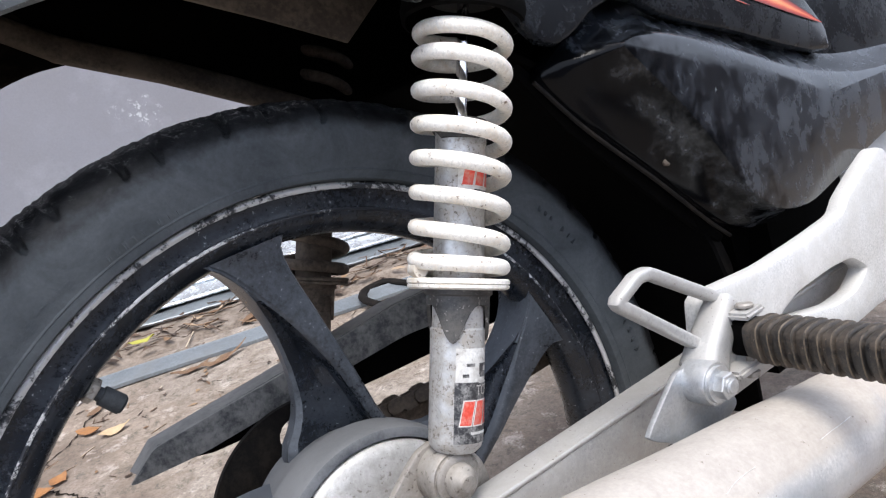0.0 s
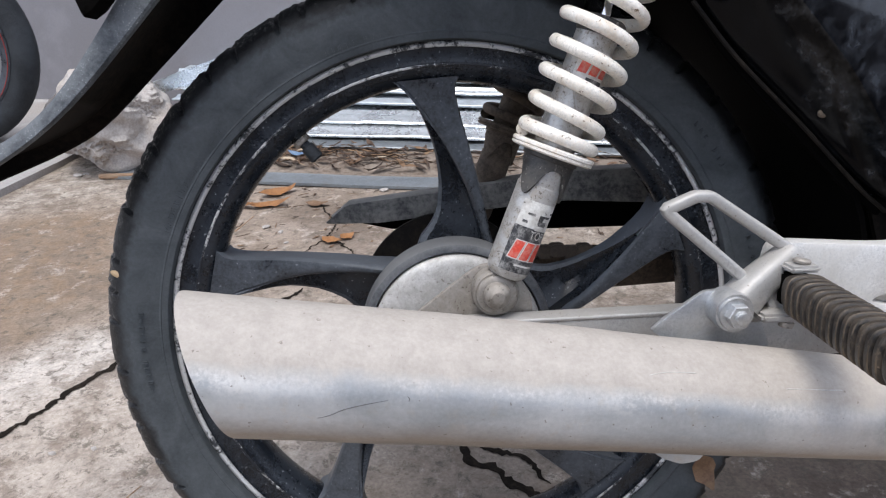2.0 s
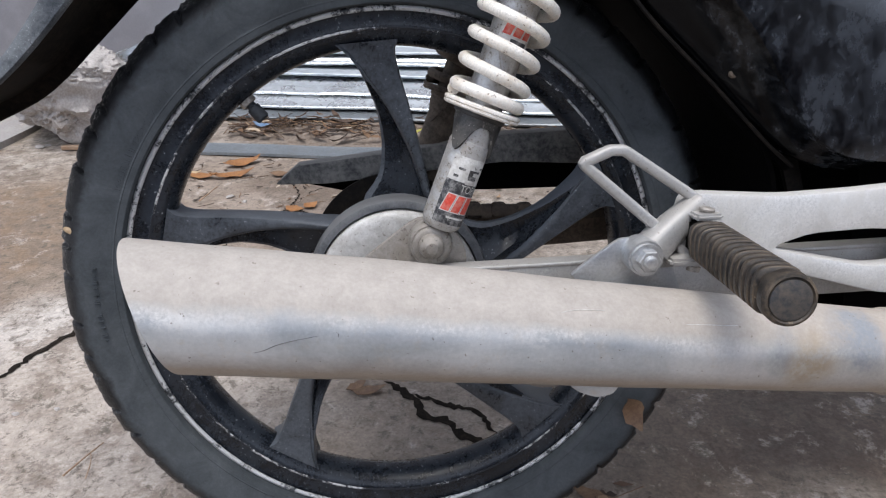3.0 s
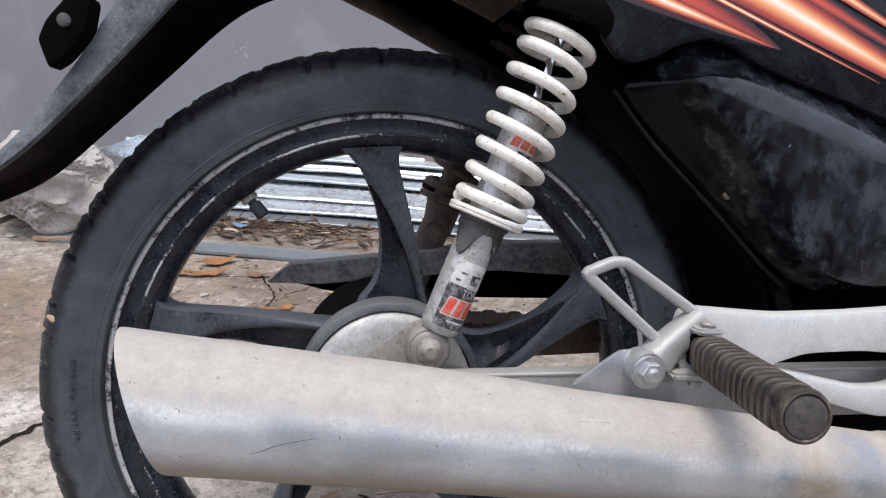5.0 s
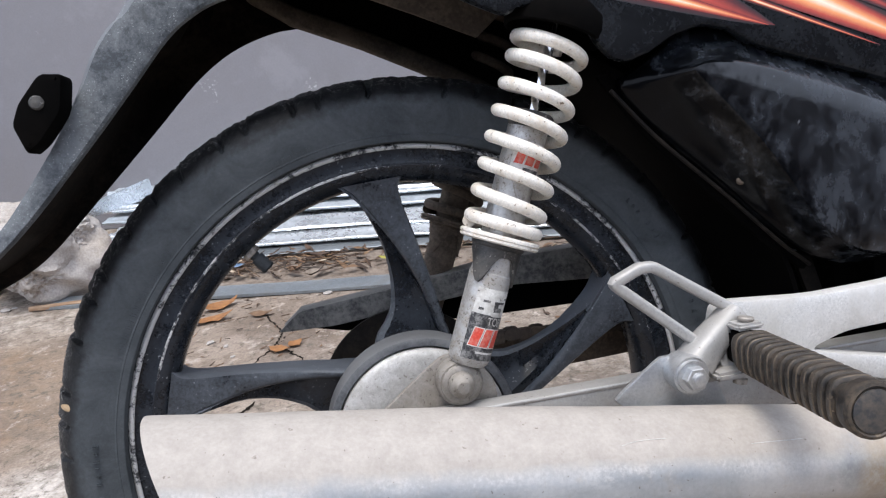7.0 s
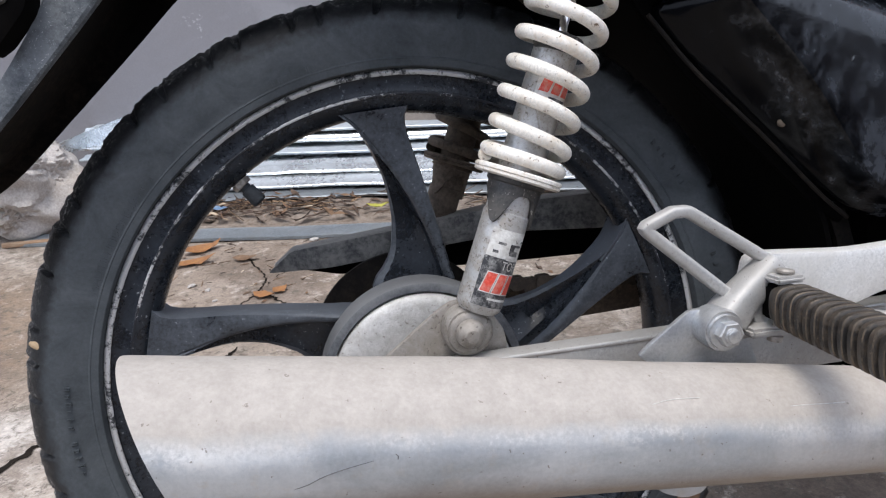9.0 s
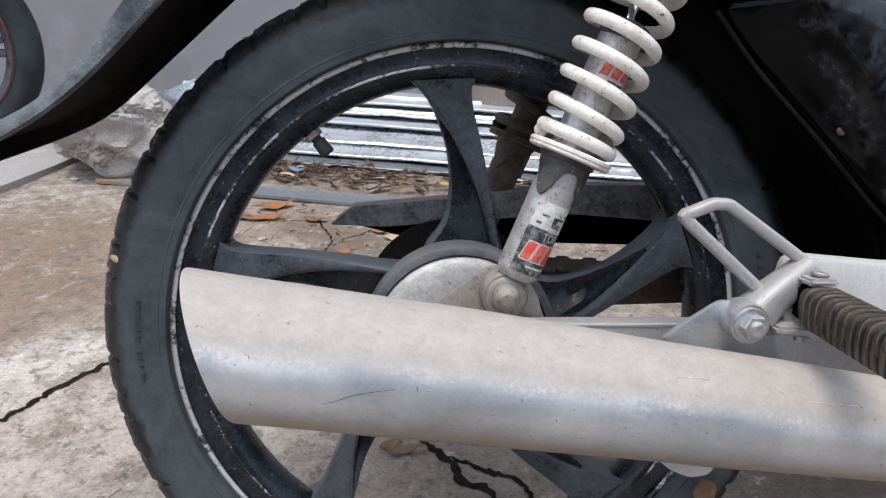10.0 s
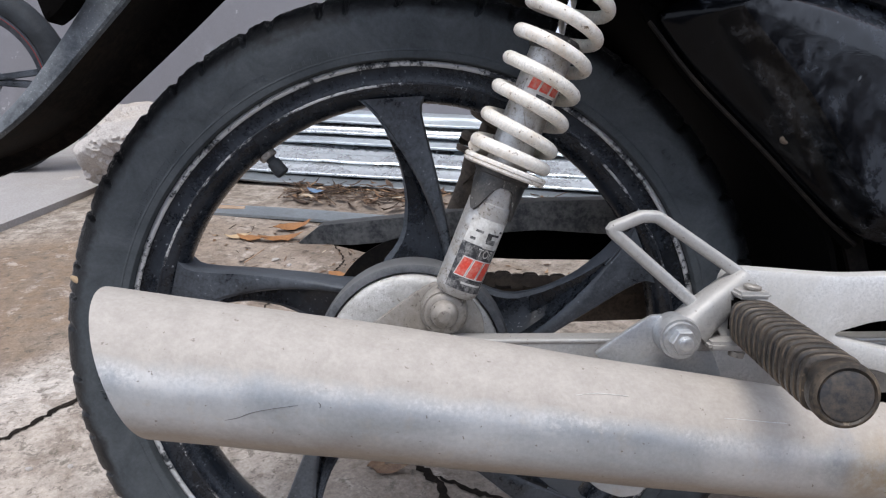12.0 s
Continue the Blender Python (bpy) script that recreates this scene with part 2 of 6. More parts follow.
tube_metal = surface("damper_tube_alloy", (0.55, 0.55, 0.545), (0.30, 0.27, 0.23), 0.64, (0.28, 0.6), 0.55, grain=520, patch=70, relief=0.3, spots=((0.13, 0.11, 0.09), 500, 0.43), hairs=((0.24, 0.21, 0.18), 70))
white_paint = surface("white_spring_paint", (0.80, 0.77, 0.71), (0.46, 0.34, 0.20), 0.36, (0.32, 0.6), grain=700, patch=70, relief=0.2, spots=((0.16, 0.11, 0.07), 330, 0.37))
dark_collar = surface("grey_collar", (0.040, 0.0395, 0.039), (0.10, 0.092, 0.082), 0.5, (0.42, 0.75), 0.2, grain=500, patch=60, relief=0.4, spots=((0.34, 0.32, 0.29), 420, 0.36))
chrome = surface("chrome_rod", (0.7, 0.7, 0.72), None, 0, (0.08, 0.12), 1.0, grain=200, relief=0.01)
disc_steel = surface("brushed_disc_steel", (0.74, 0.735, 0.72), (0.55, 0.53, 0.50), 0.4, (0.42, 0.6), 0.35, grain=300, patch=30, relief=0.1)
rust = surface("rusty_dirty_steel", (0.075, 0.056, 0.042), (0.18, 0.14, 0.105), 0.6, (0.7, 0.9), 0.2, grain=350, patch=50, relief=0.5)
guard_steel = surface("dusty_dark_guard", (0.055, 0.056, 0.057), (0.25, 0.24, 0.222), 0.68, (0.55, 0.8), grain=260, patch=48, relief=0.4, settle=((0.26, 0.245, 0.22), 0.55))
peg_rubber = surface("worn_peg_rubber", (0.010, 0.0092, 0.0085), (0.088, 0.064, 0.043), 0.48, (0.34, 0.8), grain=420, patch=80, relief=0.7, spots=((0.16, 0.125, 0.085), 300, 0.34), settle=((0.085, 0.068, 0.052), 0.25))
peg_dirt = surface("worn_peg_edges", (0.115, 0.084, 0.054), (0.016, 0.014, 0.012), 0.70, (0.45, 0.85), grain=420, patch=75, relief=0.6)
peg_cap = surface("scuffed_cap_rubber", (0.032, 0.034, 0.038), (0.14, 0.108, 0.074), 0.38, (0.4, 0.7), grain=420, patch=70, relief=0.4)
scratch_dark = surface("dark_scratch", (0.11, 0.11, 0.115), (0.22, 0.21, 0.20), 0.5, (0.8, 0.9), grain=420, patch=200, shine=0.1)
scratch_pale = surface("bright_scratch", (0.60, 0.585, 0.56), (0.42, 0.39, 0.35), 0.55, (0.6, 0.8), grain=420, patch=250)
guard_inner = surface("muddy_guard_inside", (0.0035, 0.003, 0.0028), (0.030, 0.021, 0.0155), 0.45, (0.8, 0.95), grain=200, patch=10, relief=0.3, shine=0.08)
under_dust = surface("dusty_brown_inner_plate", (0.060, 0.048, 0.038), (0.145, 0.118, 0.092), 0.5, (0.7, 0.9), grain=300, patch=30, relief=0.4, shine=0.2)
seam_dust = surface("dusty_cover_seam", (0.006, 0.005, 0.0045), (0.028, 0.022, 0.017), 0.4, (0.7, 0.9), grain=300, patch=60, shine=0.15)
eye_steel = surface("dusty_mount_steel", (0.33, 0.305, 0.275), (0.15, 0.125, 0.10), 0.55, (0.35, 0.75), 0.5, grain=420, patch=90, relief=0.5, settle=((0.40, 0.37, 0.33), 0.35), spots=((0.08, 0.065, 0.05), 300, 0.40))
white_label = surface("white_label", (0.66, 0.65, 0.62), (0.28, 0.25, 0.215), 0.52, (0.4, 0.6), grain=700, patch=140, spots=((0.12, 0.11, 0.10), 420, 0.36))
pale_leaf = surface("pale_dry_leaf", (0.55, 0.40, 0.24), (0.35, 0.25, 0.15), 0.5, (0.6, 0.8), grain=500, patch=80)
orange_leaf = surface("orange_dry_leaf", (0.36, 0.165, 0.055), (0.20, 0.095, 0.045), 0.6, (0.5, 0.75), grain=500, patch=60)
green_leaf = surface("yellow_green_leaf", (0.42, 0.40, 0.07), (0.3, 0.26, 0.06), 0.4, (0.5, 0.7), grain=500, patch=60)
brown_leaf = surface("brown_dry_leaf", (0.155, 0.088, 0.05), (0.26, 0.17, 0.10), 0.5, (0.55, 0.8), grain=500, patch=60)
wood_mat = surface("weathered_wood", (0.32, 0.2, 0.12), (0.45, 0.36, 0.27), 0.5, (0.7, 0.9), grain=260, patch=40, stretch=(0.2, 1, 1))
blue_scrap = surface("blue_wrapper", (0.10, 0.19, 0.33), (0.3, 0.33, 0.36), 0.5, (0.3, 0.5), grain=300, patch=60)
flame_red = surface("red_flame_print", (0.26, 0.02, 0.018), (0.08, 0.01, 0.01), 0.35, (0.3, 0.45), grain=300, patch=24)
dusty_chain = surface("dusty_chain", (0.045, 0.034, 0.027), (0.10, 0.078, 0.058), 0.55, (0.75, 0.9), grain=260, patch=60, relief=0.5)
crack_mat = surface("crack_shadow", (0.012, 0.0095, 0.0075), (0.045, 0.034, 0.025), 0.35, (0.9, 0.95), grain=200, patch=60, shine=0.1)
black_label = surface("scuffed_black_label", (0.022, 0.022, 0.025), (0.40, 0.39, 0.37), 0.46, (0.4, 0.6), grain=900, patch=170)
red_label = surface("red_print", (0.62, 0.06, 0.035), (0.5, 0.34, 0.28), 0.44, (0.4, 0.6), grain=700, patch=160)


def worn_edge():
    """Black paint rubbed through to pale bare metal in broken streaks."""
    m, nt, p = nodes_of("worn_rim_edge")
    v = coords(nt)
    n = mix(nt, 0.32, mix(nt, 0.6, add_noise(nt, 18, 4, 0.6, v), add_noise(nt, 70, 6, 0.7, v)), add_noise(nt, 330, 5, 0.7, v))
    mask = ramp(nt, n, [(0.452, 0.0), (0.50, 1.0)])
    nt.links.new(mix(nt, mask, (0.020, 0.023, 0.028), (0.52, 0.525, 0.53)), p.inputs["Base Color"])
    nt.links.new(mix(nt, mask, 0.0, 0.35), p.inputs["Metallic"])
    p.inputs["Roughness"].default_value = 0.55
    bump(nt, p, n, 0.3, 0.0005)
    return m


worn_lip = worn_edge()


def scratched_edge():
    m, nt, p = nodes_of("scratched_rim_ridge")
    v = coords(nt)
    n = mix(nt, 0.55, add_noise(nt, 16, 3, 0.6, v), add_noise(nt, 190, 7, 0.85, v))
    mask = ramp(nt, n, [(0.530, 0.0), (0.550, 1.0)])
    nt.links.new(mix(nt, mask, (0.010, 0.012, 0.017), (0.5, 0.5, 0.5)), p.inputs["Base Color"])
    p.inputs["Roughness"].default_value = 0.5
    return m


scratched = scratched_edge()


def concrete(name, base, dark, light, mud, relief=0.5, grainy=0.35, scuffs=0.0):
    m, nt, p = nodes_of(name)
    v = coords(nt)
    big = add_noise(nt, 2.2, 8, 0.6, v, 0.4)
    mid = add_noise(nt, 14, 8, 0.65, v)
    fine = add_noise(nt, 180, 5, 0.7, v)
    tone = mix(nt, mid, dark, base)
    tone = mix(nt, ramp(nt, big, [(0.46, 0.0), (0.62, 0.85)]), tone, mud)
    tone = mix(nt, ramp(nt, add_noise(nt, 3.4, 7, 0.65, v), [(0.54, 0.0), (0.64, 0.8)]), tone, light)
    tone = mix(nt, grainy, tone, ramp(nt, fine, [(0.3, 0.25), (0.7, 0.75)]), "OVERLAY")
    if scuffs:
        rubbed = mix(nt, ramp(nt, add_noise(nt, 5.5, 5, 0.6, v), [(0.62, 0.0), (0.68, scuffs)]), 0.0, ramp(nt, add_noise(nt, 70, 5, 0.7, v), [(0.56, 0.0), (0.60, 1.0)]))
        tone = mix(nt, rubbed, tone, (0.5, 0.49, 0.49))
    nt.links.new(tone, p.inputs["Base Color"])
    p.inputs["Roughness"].default_value = 0.88
    bump(nt, p, mix(nt, 0.5, mid, fine), relief, 0.004)
    return m


def yard_ground():
    """Worn concrete: pale patches, brown mud and dark oily stains at their places, the bike's shadow painted into those
    under it, pits and grit.
    """
    m, nt, p = nodes_of("stained_concrete")
    v = coords(nt)
    warp = nt.nodes.new("ShaderNodeTexNoise")
    warp.inputs["Scale"].default_value, warp.inputs["Detail"].default_value = 5.0, 6.0
    nt.links.new(v, warp.inputs["Vector"])
    big, mid, fine = add_noise(nt, 3.1, 8, 0.65, v, 0.5), add_noise(nt, 22, 8, 0.7, v), add_noise(nt, 210, 5, 0.7, v)
    tone = mix(nt, ramp(nt, mid, [(0.38, 0.0), (0.62, 1.0)]), (0.19, 0.155, 0.125), (0.43, 0.378, 0.325))
    tone = mix(nt, ramp(nt, big, [(0.48, 0.0), (0.62, 0.75)]), tone, (0.20, 0.150, 0.108))

    def stain_and_shade(colour, x, y, radius, amount):
        nonlocal tone
        d = nt.nodes.new("ShaderNodeVectorMath")
        d.operation = "DISTANCE"
        bend = 0.16 if radius > 0.05 else 0.02
        shifted = mix(nt, bend, v, warp.outputs["Color"])
        nt.links.new(shifted, d.inputs[0])
        d.inputs[1].default_value = (x * (1 - bend) + bend / 2, y * (1 - bend) + bend / 2, bend / 2)
        shape = ramp(nt, d.outputs["Value"], [(radius * 0.55 * 0.84, amount), (radius * 0.84, 0.0)])
        broken = mix(nt, shape, 0.0, ramp(nt, mid, [(0.30, 0.25), (0.55, 1.0)]))
        tone = mix(nt, broken, tone, colour)

    # the dark ones under the bike also carry its shadow in their colour
    for colour, x, y, radius, amount in (((0.20, 0.162, 0.13), 0.15, 0.90, 0.60, 0.45), ((0.16, 0.126, 0.10), -0.10, 1.28, 0.40, 0.6), ((0.46, 0.405, 0.36), -0.16, 0.78, 0.11, 0.75), ((0.44, 0.385, 0.34), -0.27, 0.93, 0.09, 0.7), ((0.21, 0.145, 0.095), -0.80, 0.78, 0.42, 0.95), ((0.27, 0.212, 0.165), -0.30, 0.92, 0.42, 0.8), ((0.12, 0.088, 0.066), -0.15, 0.90, 0.13, 0.8), ((0.15, 0.112, 0.085), -0.24, 1.02, 0.10, 0.75), ((0.14, 0.105, 0.08), -0.10, 0.72, 0.10, 0.7), ((0.53, 0.485, 0.44), -0.53, 0.40, 0.16, 0.9), ((0.085, 0.066, 0.052), 0.36, 0.12, 0.26, 0.95), ((0.115, 0.086, 0.067), 0.66, 0.08, 0.55, 0.95), ((0.19, 0.152, 0.12), 0.12, 0.22, 0.34, 0.75), ((0.44, 0.385, 0.335), -0.42, 0.12, 0.34, 0.8), ((0.45, 0.39, 0.32), 0.46, -0.10, 0.12, 0.6), ((0.05, 0.008, 0.008), -0.447, 0.025, 0.024, 0.95)):
        stain_and_shade(colour, x, y, radius, amount)
    tone = mix(nt, ramp(nt, add_noise(nt, 9, 9, 0.78, v, 0.2), [(0.52, 0.0), (0.57, 0.6)]), tone, (0.17, 0.130, 0.10))
    tone = mix(nt, ramp(nt, add_noise(nt, 15, 9, 0.8, v, 0.15), [(0.56, 0.0), (0.62, 0.42)]), tone, (0.54, 0.485, 0.435))
    tone = mix(nt, ramp(nt, add_noise(nt, 48, 9, 0.8, v, 0.5), [(0.54, 0.0), (0.585, 0.7)]), tone, (0.10, 0.085, 0.066))
    pits = ramp(nt, add_noise(nt, 75, 4, 0.6, v), [(0.66, 0.0), (0.72, 0.7)])
    tone = mix(nt, pits, tone, (0.12, 0.095, 0.075))
    tone = mix(nt, 0.55, tone, ramp(nt, mix(nt, 0.5, fine, add_noise(nt, 60, 8, 0.8, v)), [(0.34, 0.15), (0.66, 0.85)]), "OVERLAY")
    nt.links.new(tone, p.inputs["Base Color"])
    p.inputs["Roughness"].default_value = 0.88
    bump(nt, p, mix(nt, 0.45, mid, fine), 0.6, 0.004)
    return m


ground_mat = yard_ground()
wall_mat = concrete("grey_rendered_wall", (0.235, 0.228, 0.242), (0.205, 0.198, 0.212), (0.255, 0.248, 0.262), (0.212, 0.203, 0.212), 0.12, 0.10, 0.8)
rubble_mat = concrete("broken_concrete", (0.52, 0.49, 0.465), (0.30, 0.27, 0.245), (0.72, 0.695, 0.66), (0.42, 0.35, 0.28), 1.0, 0.5)
footing_mat = concrete("rough_mortar", (0.22, 0.19, 0.165), (0.14, 0.12, 0.10), (0.27, 0.25, 0.23), (0.18, 0.14, 0.11), 0.9)
slab_mat = concrete("grey_slab", (0.36, 0.345, 0.335), (0.30, 0.28, 0.27), (0.42, 0.41, 0.40), (0.32, 0.29, 0.26), 0.4)
sheet_metal = surface("galvanised_sheet", (0.52, 0.57, 0.61), (0.36, 0.405, 0.44), 0.5, (0.36, 0.6), 0.55, grain=60, patch=9, relief=0.14, depth=0.003, spots=((0.20, 0.17, 0.14), 160, 0.33))
bright_sheet = surface("bright_galvanised_sheet", (0.70, 0.74, 0.77), (0.46, 0.51, 0.55), 0.4, (0.26, 0.5), 0.75, grain=60, patch=11, relief=0.15, depth=0.003, spots=((0.30, 0.27, 0.23), 160, 0.34))
strip_metal = surface("dull_flat_bar", (0.25, 0.278, 0.298), (0.15, 0.145, 0.14), 0.4, (0.32, 0.65), 0.5, grain=200, patch=14, relief=0.15)
soil_mat = surface("debris_soil", (0.13, 0.098, 0.074), (0.27, 0.225, 0.185), 0.62, (0.85, 0.95), grain=120, patch=20, relief=0.6)


# ---- mesh helpers ----
def part(name, bm, material, parent=None, label="", smooth=True):
    me = bpy.data.meshes.new(name)
    bmesh.ops.recalc_face_normals(bm, faces=bm.faces)
    for f in bm.faces:
        f.smooth = smooth
    bm.to_mesh(me)
    bm.free()
    if smooth:
        me.set_sharp_from_angle(angle=radians(38))
    me.materials.append(material)
    ob = new(name, me)
    if parent is not None:
        ob.parent = parent
    if label:
        tagged(ob, label)
    return ob


def revolve(bm, profile, axis_from, axis_to, n=64, a0=0.0, a1=360.0, cap=False):
    """Turn a profile of (distance along the axis, radius) round the line between two points."""
    o, d = Vector(axis_from), (Vector(axis_to) - Vector(axis_from)).normalized()
    u = d.cross(Vector((0, 1, 0)) if abs(d.y) < 0.9 else Vector((0, 0, 1))).normalized()
    w = d.cross(u)
    full = abs(a1 - a0) > 359.9
    k = n if full else n + 1
    rings = []
    for i in range(k):
        a = radians(a0 + (a1 - a0) * i / n)
        e = u * math.cos(a) + w * math.sin(a)
        rings.append([bm.verts.new(o + d * s + e * max(r, 1e-5)) for s, r in profile])
    for i in range(n):
        A, B = rings[i], rings[(i + 1) % k]
        for j in range(len(profile) - 1):
            bm.faces.new((A[j], A[j + 1], B[j + 1], B[j]))
    if cap and full:
        bm.faces.new([r[0] for r in rings])
        bm.faces.new([r[-1] for r in reversed(rings)])
    return bm


def sweep(bm, path, radius, sides=12, closed=False, flat=1.0, up=Vector((0, 1, 0)), square=1.0):
    """A tube along a path; radius may be a number or a function of the share of the way; square < 1 flattens its sides."""
    pts = [Vector(p) for p in path]
    n = len(pts)
    rings = []
    for i, p in enumerate(pts):
        a = pts[i - 1] if (i or closed) else pts[0]
        b = pts[(i + 1) % n] if (i < n - 1 or closed) else pts[-1]
        d = (b - a).normalized()
        u = (up - d * up.dot(d)).normalized()
        w = d.cross(u)
        r = radius(i / max(n - 1, 1)) if callable(radius) else radius
        ring = []
        for j in range(sides):
            c, s = math.cos(2 * math.pi * (j + 0.5) / sides), math.sin(2 * math.pi * (j + 0.5) / sides)
            c, s = math.copysign(abs(c) ** square, c), math.copysign(abs(s) ** square, s)
            ring.append(bm.verts.new(p + (u * c * flat + w * s) * r))
        rings.append(ring)
    for i in range(n if closed else n - 1):
        A, B = rings[i], rings[(i + 1) % n]
        for j in range(sides):
            bm.faces.new((A[j], A[(j + 1) % sides], B[(j + 1) % sides], B[j]))
    if not closed:
        bm.faces.new(rings[0])
        bm.faces.new(list(reversed(rings[-1])))
    return bm


def slab(bm, outline, y0, y1, bevel=0.0015, holes=()):
    """A plate with an outline of (x, z), from y0 to y1, with softened edges; holes go through."""
    loops = []
    edges = []
    for pts in (outline, *holes):
        vs = [bm.verts.new((x, y0, z)) for x, z in pts]
        edges += [bm.edges.new((vs[i], vs[(i + 1) % len(vs)])) for i in range(len(vs))]
        loops.append(vs)
    res = bmesh.ops.triangle_fill(bm, use_beauty=True, use_dissolve=False, edges=edges)
    faces = [g for g in res["geom"] if isinstance(g, bmesh.types.BMFace)]
    ext = bmesh.ops.extrude_face_region(bm, geom=faces)
    moved = [g for g in ext["geom"] if isinstance(g, bmesh.types.BMVert)]
    bmesh.ops.translate(bm, verts=moved, vec=(0, y1 - y0, 0))
    bmesh.ops.recalc_face_normals(bm, faces=bm.faces)
    if bevel:
        rim_edges = [e for e in bm.edges if len(e.link_faces) == 2 and e.calc_face_angle(0) > 1.0 and abs(e.verts[0].co.y - e.verts[1].co.y) < 1e-6]
        bmesh.ops.bevel(bm, geom=rim_edges, offset=bevel, segments=2, affect="EDGES", profile=0.6)
    return bm


def rounded(pts, r=0.3, k=4):
    """An outline with its corners cut round; r is the share of each side used."""
    out = []
    n = len(pts)
    for i in range(n):
        p, a, b = Vector(pts[i]), Vector(pts[i - 1]), Vector(pts[(i + 1) % n])
        s, e = p.lerp(a, r), p.lerp(b, r)
        for j in range(k + 1):
            t = j / k
            out.append(tuple(s * (1 - t) ** 2 + p * 2 * t * (1 - t) + e * t * t))
    return out


def smooth_path(pts, k=8):
    """Catmull-Rom points through pts."""
    P = [Vector(p) for p in pts]
    P = [P[0] * 2 - P[1]] + P + [P[-1] * 2 - P[-2]]
    out = []
    for i in range(1, len(P) - 2):
        for j in range(k):
            t = j / k
            a, b, c, d = P[i - 1], P[i], P[i + 1], P[i + 2]
            out.append(0.5 * ((2 * b) + (c - a) * t + (2 * a - 5 * b + 4 * c - d) * t * t + (3 * b - a - 3 * c + d) * t ** 3))
    out.append(P[-2])
    return out


# ---- ground, wall ----
def rough_sheet(name, x0, x1, y0, y1, nx, ny, height, material):
    bm = bmesh.new()
    grid = [[bm.verts.new((x0 + (x1 - x0) * i / nx, y0 + (y1 - y0) * j / ny, height(x0 + (x1 - x0) * i / nx, y0 + (y1 - y0) * j / ny))) for i in range(nx + 1)] for j in range(ny + 1)]
    for j in range(ny):
        for i in range(nx):
            bm.faces.new((grid[j][i], grid[j][i + 1], grid[j + 1][i + 1], grid[j + 1][i]))
    return part(name, bm, material)


def ground_height(x, y):
    return 0.005 * noise.noise(Vector((x * 2.3, y * 2.3, 0.3))) - 0.004


ground = tagged(rough_sheet("ground", -8, 8, -8, 4.5, 240, 190, ground_height, ground_mat), "worn stained concrete yard ground with cracks", "ground", kind="structure")
WALL_TURN, WALL_Y = -14.0, 2.0
along = Matrix.Translation((0, WALL_Y, 0)) @ Matrix.Rotation(radians(WALL_TURN), 4, "Z")
bm = bmesh.new()
bmesh.ops.create_cube(bm, size=1, matrix=Matrix.Diagonal((16, 0.2, 3.2, 1)))
bmesh.ops.translate(bm, verts=bm.verts, vec=(0, 0.1, 1.6))
bm.transform(along)
tagged(part("wall_back", bm, wall_mat, smooth=False), "plain grey rendered yard wall", "wall", kind="structure")
# unseen low wall added behind the viewer to block low sky light
bm = bmesh.new()
bmesh.ops.create_cube(bm, size=1, matrix=Matrix.Translation((0, -2.9, 0.6)) @ Matrix.Diagonal((16, 0.2, 1.2, 1)))
tagged(part("sky_block_wall", bm, wall_mat, smooth=False), "added low wall, unseen, that blocks low sky light", "wall", kind="structure")

# ---- motorcycle ----
LEAN_BACK, AXLE = 10.11, 0.2768
bike = tagged(new("motorcycle"), "parked black motorcycle leaning on its side stand, silver exhaust", "motorcycle")
bike.matrix_world = pose(0, -0.0486, 0, -LEAN_BACK, 0, 0)


def bike_part(name, bm, material, parent=None, label="", smooth=True):
    """Shapes of the motorcycle are given from the rear axle's middle: x ahead, y to the left side, z up."""
    bm.transform(Matrix.Translation((0, 0, AXLE)))
    return part(name, bm, material, parent or bike, label, smooth)


Y0, Y1 = (0, 0, 0), (0, 1, 0)
# rear wheel: rim, lips, tyre, spokes, hub, valve
rim_profile = [(-0.0215, 0.2235), (-0.0205, 0.219), (-0.0200, 0.2145), (-0.0202, 0.2115), (-0.0205, 0.2085), (-0.0185, 0.2045), (-0.013, 0.1985), (-0.005, 0.1955), (0.005, 0.1955), (0.013, 0.1985), (0.0185, 0.2045), (0.0205, 0.2085), (0.0195, 0.2115), (0.0185, 0.2145), (0.0205, 0.219), (0.0215, 0.2235), (0.016, 0.222), (-0.016, 0.222), (-0.0215, 0.2235)]
wheel = bike_part("rear_wheel", revolve(bmesh.new(), rim_profile, Y0, Y1, 144), rim_paint, label="black painted five-spoke alloy rear wheel")
for side in (-1, 1):
    lip = [(side * (0.0242 + 0.0018 * math.cos(t)), 0.2241 + 0.0022 * math.sin(t)) for t in [2 * math.pi * i / 10 for i in range(11)]]
    bike_part("rim_lip", revolve(bmesh.new(), lip, Y0, Y1, 144), worn_lip, wheel, "rim edge rubbed to bare metal")
    ridge = [(side * (0.0202 + 0.0009 * math.cos(t)), 0.2092 + 0.0011 * math.sin(t)) for t in [2 * math.pi * i / 8 for i in range(9)]]
    bike_part("rim_ridge", revolve(bmesh.new(), ridge, Y0, Y1, 144), scratched, wheel, "scratched ridge of the rim")


